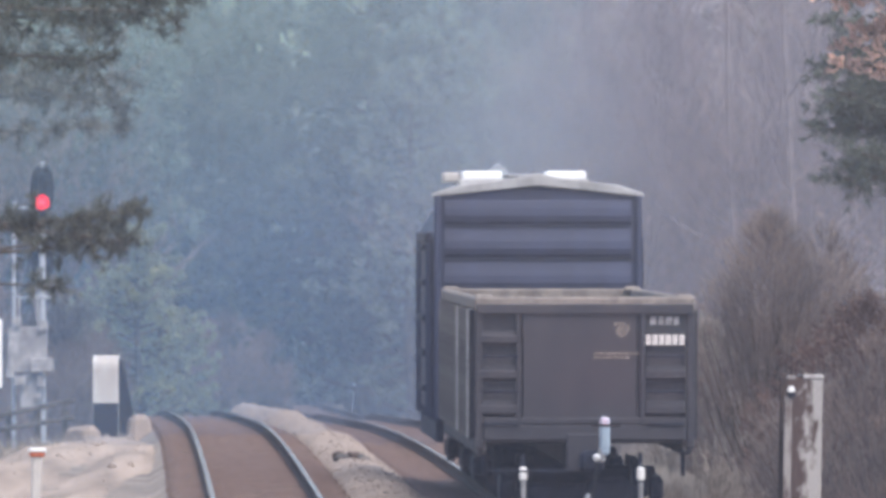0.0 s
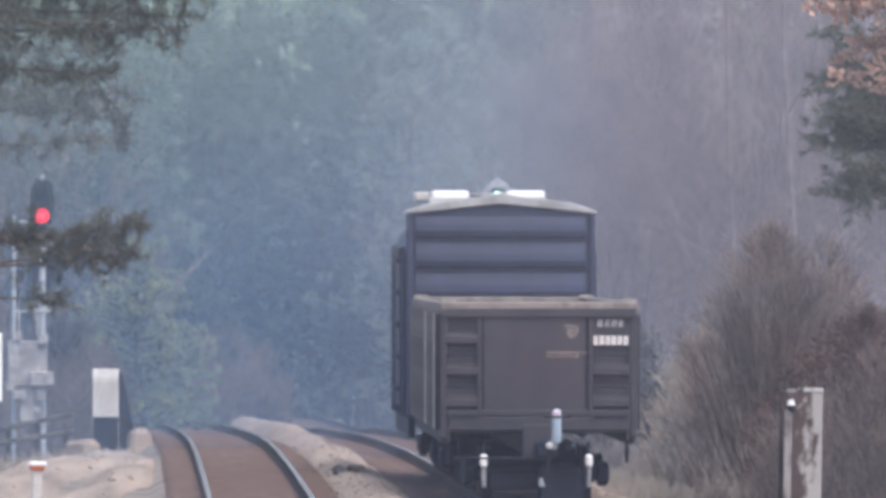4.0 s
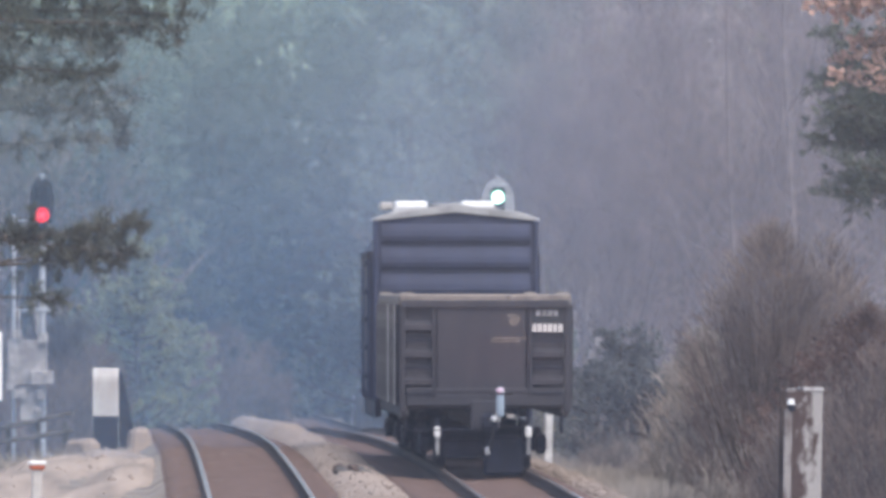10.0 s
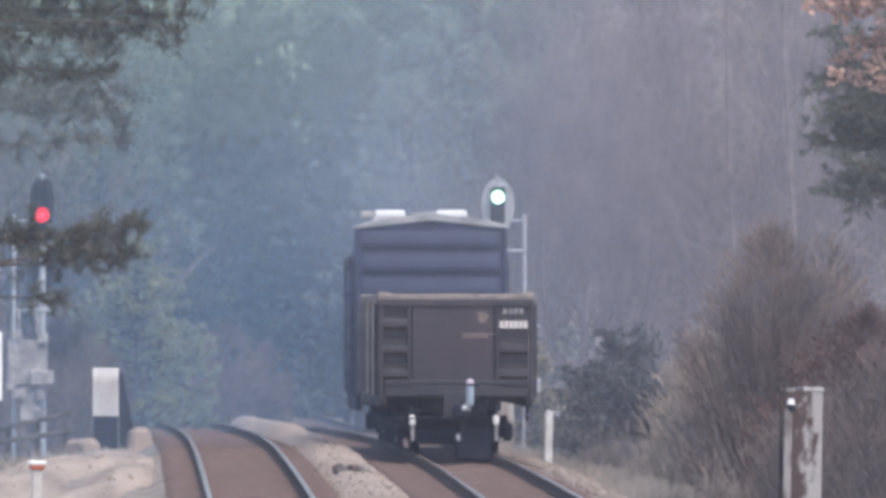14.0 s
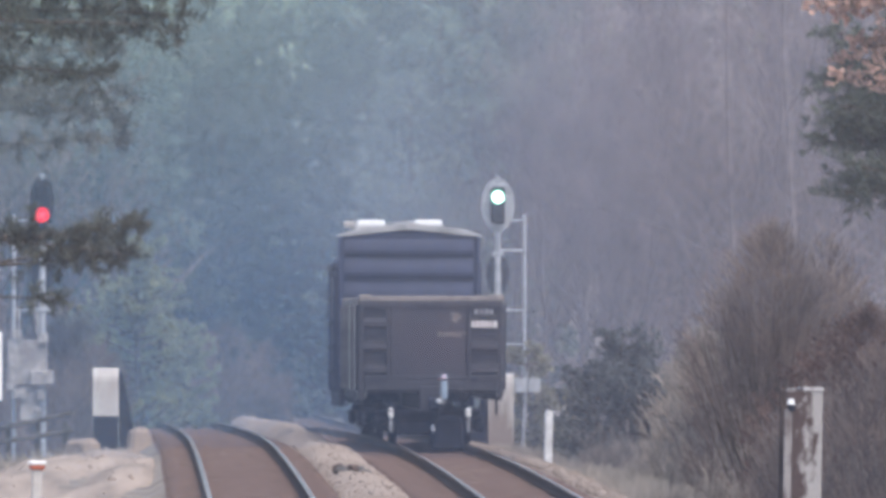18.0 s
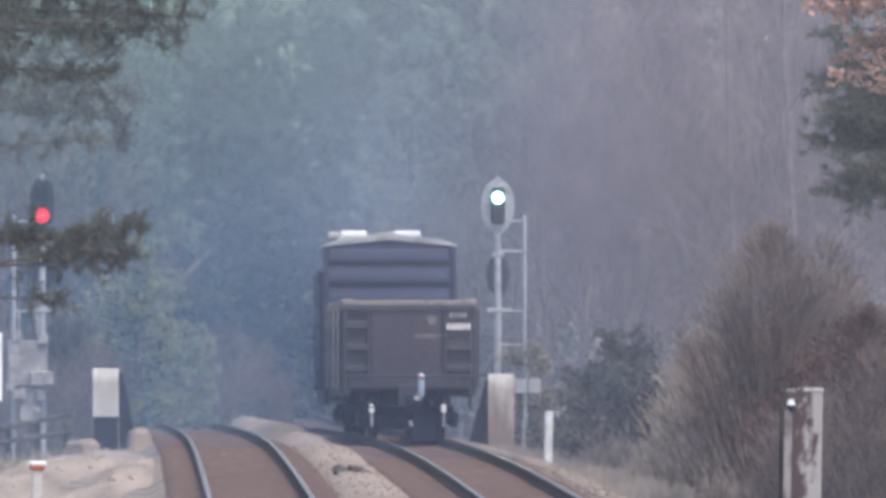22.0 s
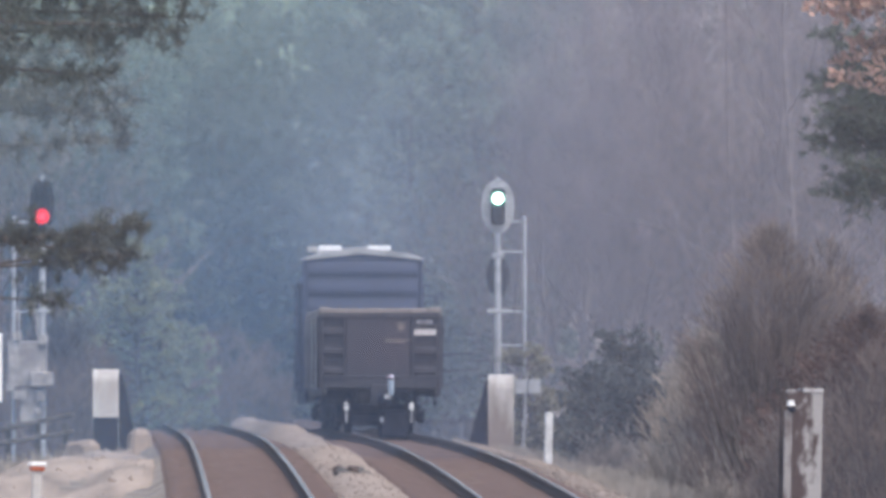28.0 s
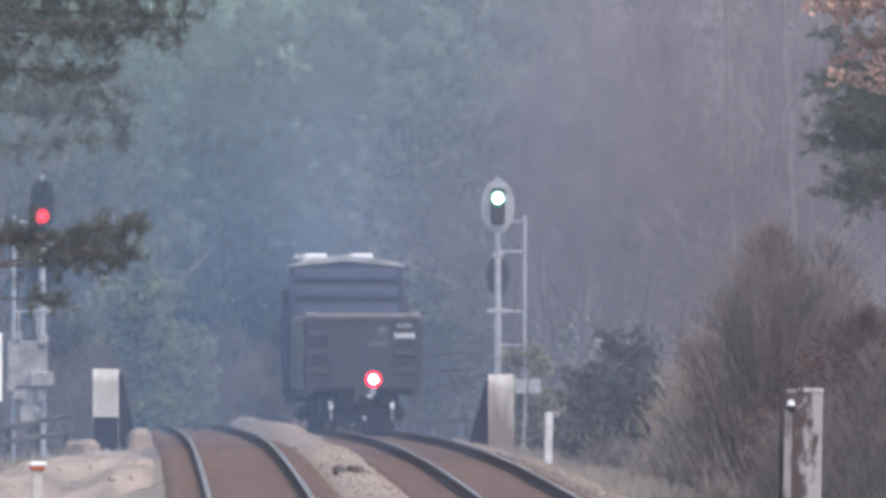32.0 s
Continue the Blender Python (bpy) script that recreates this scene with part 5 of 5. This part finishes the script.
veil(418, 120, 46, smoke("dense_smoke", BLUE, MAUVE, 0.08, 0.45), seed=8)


# exhaust drifting off above the train
def puff(name, w, h, density, seed):
    m = smoke("exhaust_" + name, (0.45, 0.55, 0.62), (0.45, 0.55, 0.62), density, 0.3, 0.25)
    nd, ln = m.node_tree.nodes, m.node_tree.links
    mixer = next(n for n in nd if n.type == "MIX_SHADER" and n.inputs[0].is_linked)
    tc, mp, gr, ml = nd.new("ShaderNodeTexCoord"), nd.new("ShaderNodeMapping"), nd.new("ShaderNodeTexGradient"), nd.new("ShaderNodeMath")
    mp.inputs["Scale"].default_value = (2.0 / w, 0.02, 2.0 / h)
    gr.gradient_type = "SPHERICAL"
    ease = nd.new("ShaderNodeMapRange")
    ease.interpolation_type = "SMOOTHSTEP"
    ml.operation = "MULTIPLY"
    old = mixer.inputs[0].links[0].from_socket
    ln.new(tc.outputs["Object"], mp.inputs["Vector"])
    ln.new(mp.outputs[0], gr.inputs["Vector"])
    ln.new(gr.outputs["Fac"], ease.inputs["Value"])
    ln.new(ease.outputs["Result"], ml.inputs[0])
    ln.new(old, ml.inputs[1])
    ln.new(ml.outputs[0], mixer.inputs[0])
    vs, fs, n = [], [], 14
    for j in range(n + 1):
        for i in range(n + 1):
            x, z = w * (i / n - 0.5), h * (j / n - 0.5)
            vs.append((x, 0.8 * noise.noise((x * 0.3, z * 0.3, seed)), z))
    for j in range(n):
        for i in range(n):
            a = j * (n + 1) + i
            fs.append((a, a + 1, a + n + 2, a + n + 1))
    ob = new("exhaust_smoke", soup("exhaust_smoke", vs, fs, m))
    for p in ob.data.polygons:
        p.use_smooth = True
    return tagged(ob, "pale exhaust smoke trailing over the train", "smoke", kind="stuff")


PUFFS = [(puff("a", 6.5, 12.0, 0.23, 3), 34.0, 6.0)]

# ---- what moves ----
SPEED, START = 4.42, 154.0


def motions():
    ts = [0.8 * i for i in range(41)]
    for car, lead, length, bases in ((gondola, 0.0, GL, (2.0, GL - 2.0)), (boxcar, 18.0, BL, (2.2, BL - 2.2))):
        rows = []
        for t in ts:
            y = START + SPEED * t + lead
            a, b = y + bases[0], y + bases[1]
            pa, pb = Vector((line_x(a), a, datum(a))), Vector((line_x(b), b, datum(b)))
            d = (pb - pa).normalized()
            pitch, turn = math.degrees(math.asin(d.z)), math.degrees(math.atan2(-d.x, d.y))
            o = pa - d * bases[0]
            rows.append((t, pose(o.x, o.y, o.z, pitch, 0, turn)))
        walk(car, rows)
    for ob, lead, up in PUFFS:
        rows = []
        for t in (0.0, 4.0, 8.0, 12.0, 16.0, 20.0, 24.0, 28.0, 32.0):
            y = START + SPEED * t + lead
            rows.append((t, pose(line_x(y) + 0.3 * math.sin(t * 0.2 + lead), y, datum(y) + up + 0.02 * t)))
        walk(ob, rows)
    # the leaf hangs in the oak, then drifts down to the slope
    rows = []
    for t, x, z, turn in ((0.0, 4.86, 6.7, 0), (21.4, 4.86, 6.7, 0), (22.0, 4.3, 6.2, 60), (22.5, 3.84, 5.62, 110), (23.0, 3.44, 4.92, 170), (23.8, 2.55, 4.64, 240), (24.6, 2.35, 3.9, 310),
                          (25.6, 2.5, 2.2, 380), (27.0, 3.3, -0.9, 450), (32.0, 3.3, -0.9, 450)):
        rows.append((t, pose(x, 150.0, z, turn * 0.4, turn * 0.3, turn)))
    walk(LEAF, rows)
    step = 80.0
    per = math.radians(step) * 0.42 / SPEED
    n = int(32.0 / per) + 1
    for ax, y in G_WHEELS + B_WHEELS:
        walk(ax, [(min(i * per, 32.0), pose(0, y, AXLE, -step * (min(i * per, 32.0) / per), 0, 0)) for i in range(n + 1)])
    # lamp disc: tips its lit face back along the line for a third of a second every second and a half
    home = (0.24, -1.3, 1.36)
    f = 1.0 / 30.0
    rows = [(0.0, pose(*home, -95, 0, 0))]
    for k in range(8):
        on = 21.22 + 1.512 * k
        off = on + 0.32
        for i, a in enumerate((-95, -48, 0)):
            rows.append((on + (i - 1) * f, pose(*home, a, 0, 0)))
        if off < 32.0:
            for i, a in enumerate((0, -48, -95)):
                rows.append((off + (i - 1) * f, pose(*home, a, 0, 0)))
    if rows[-1][0] < 32.0:
        rows.append((32.0, pose(*home, 0, 0, 0)))
    walk(beacon, rows)


motions()
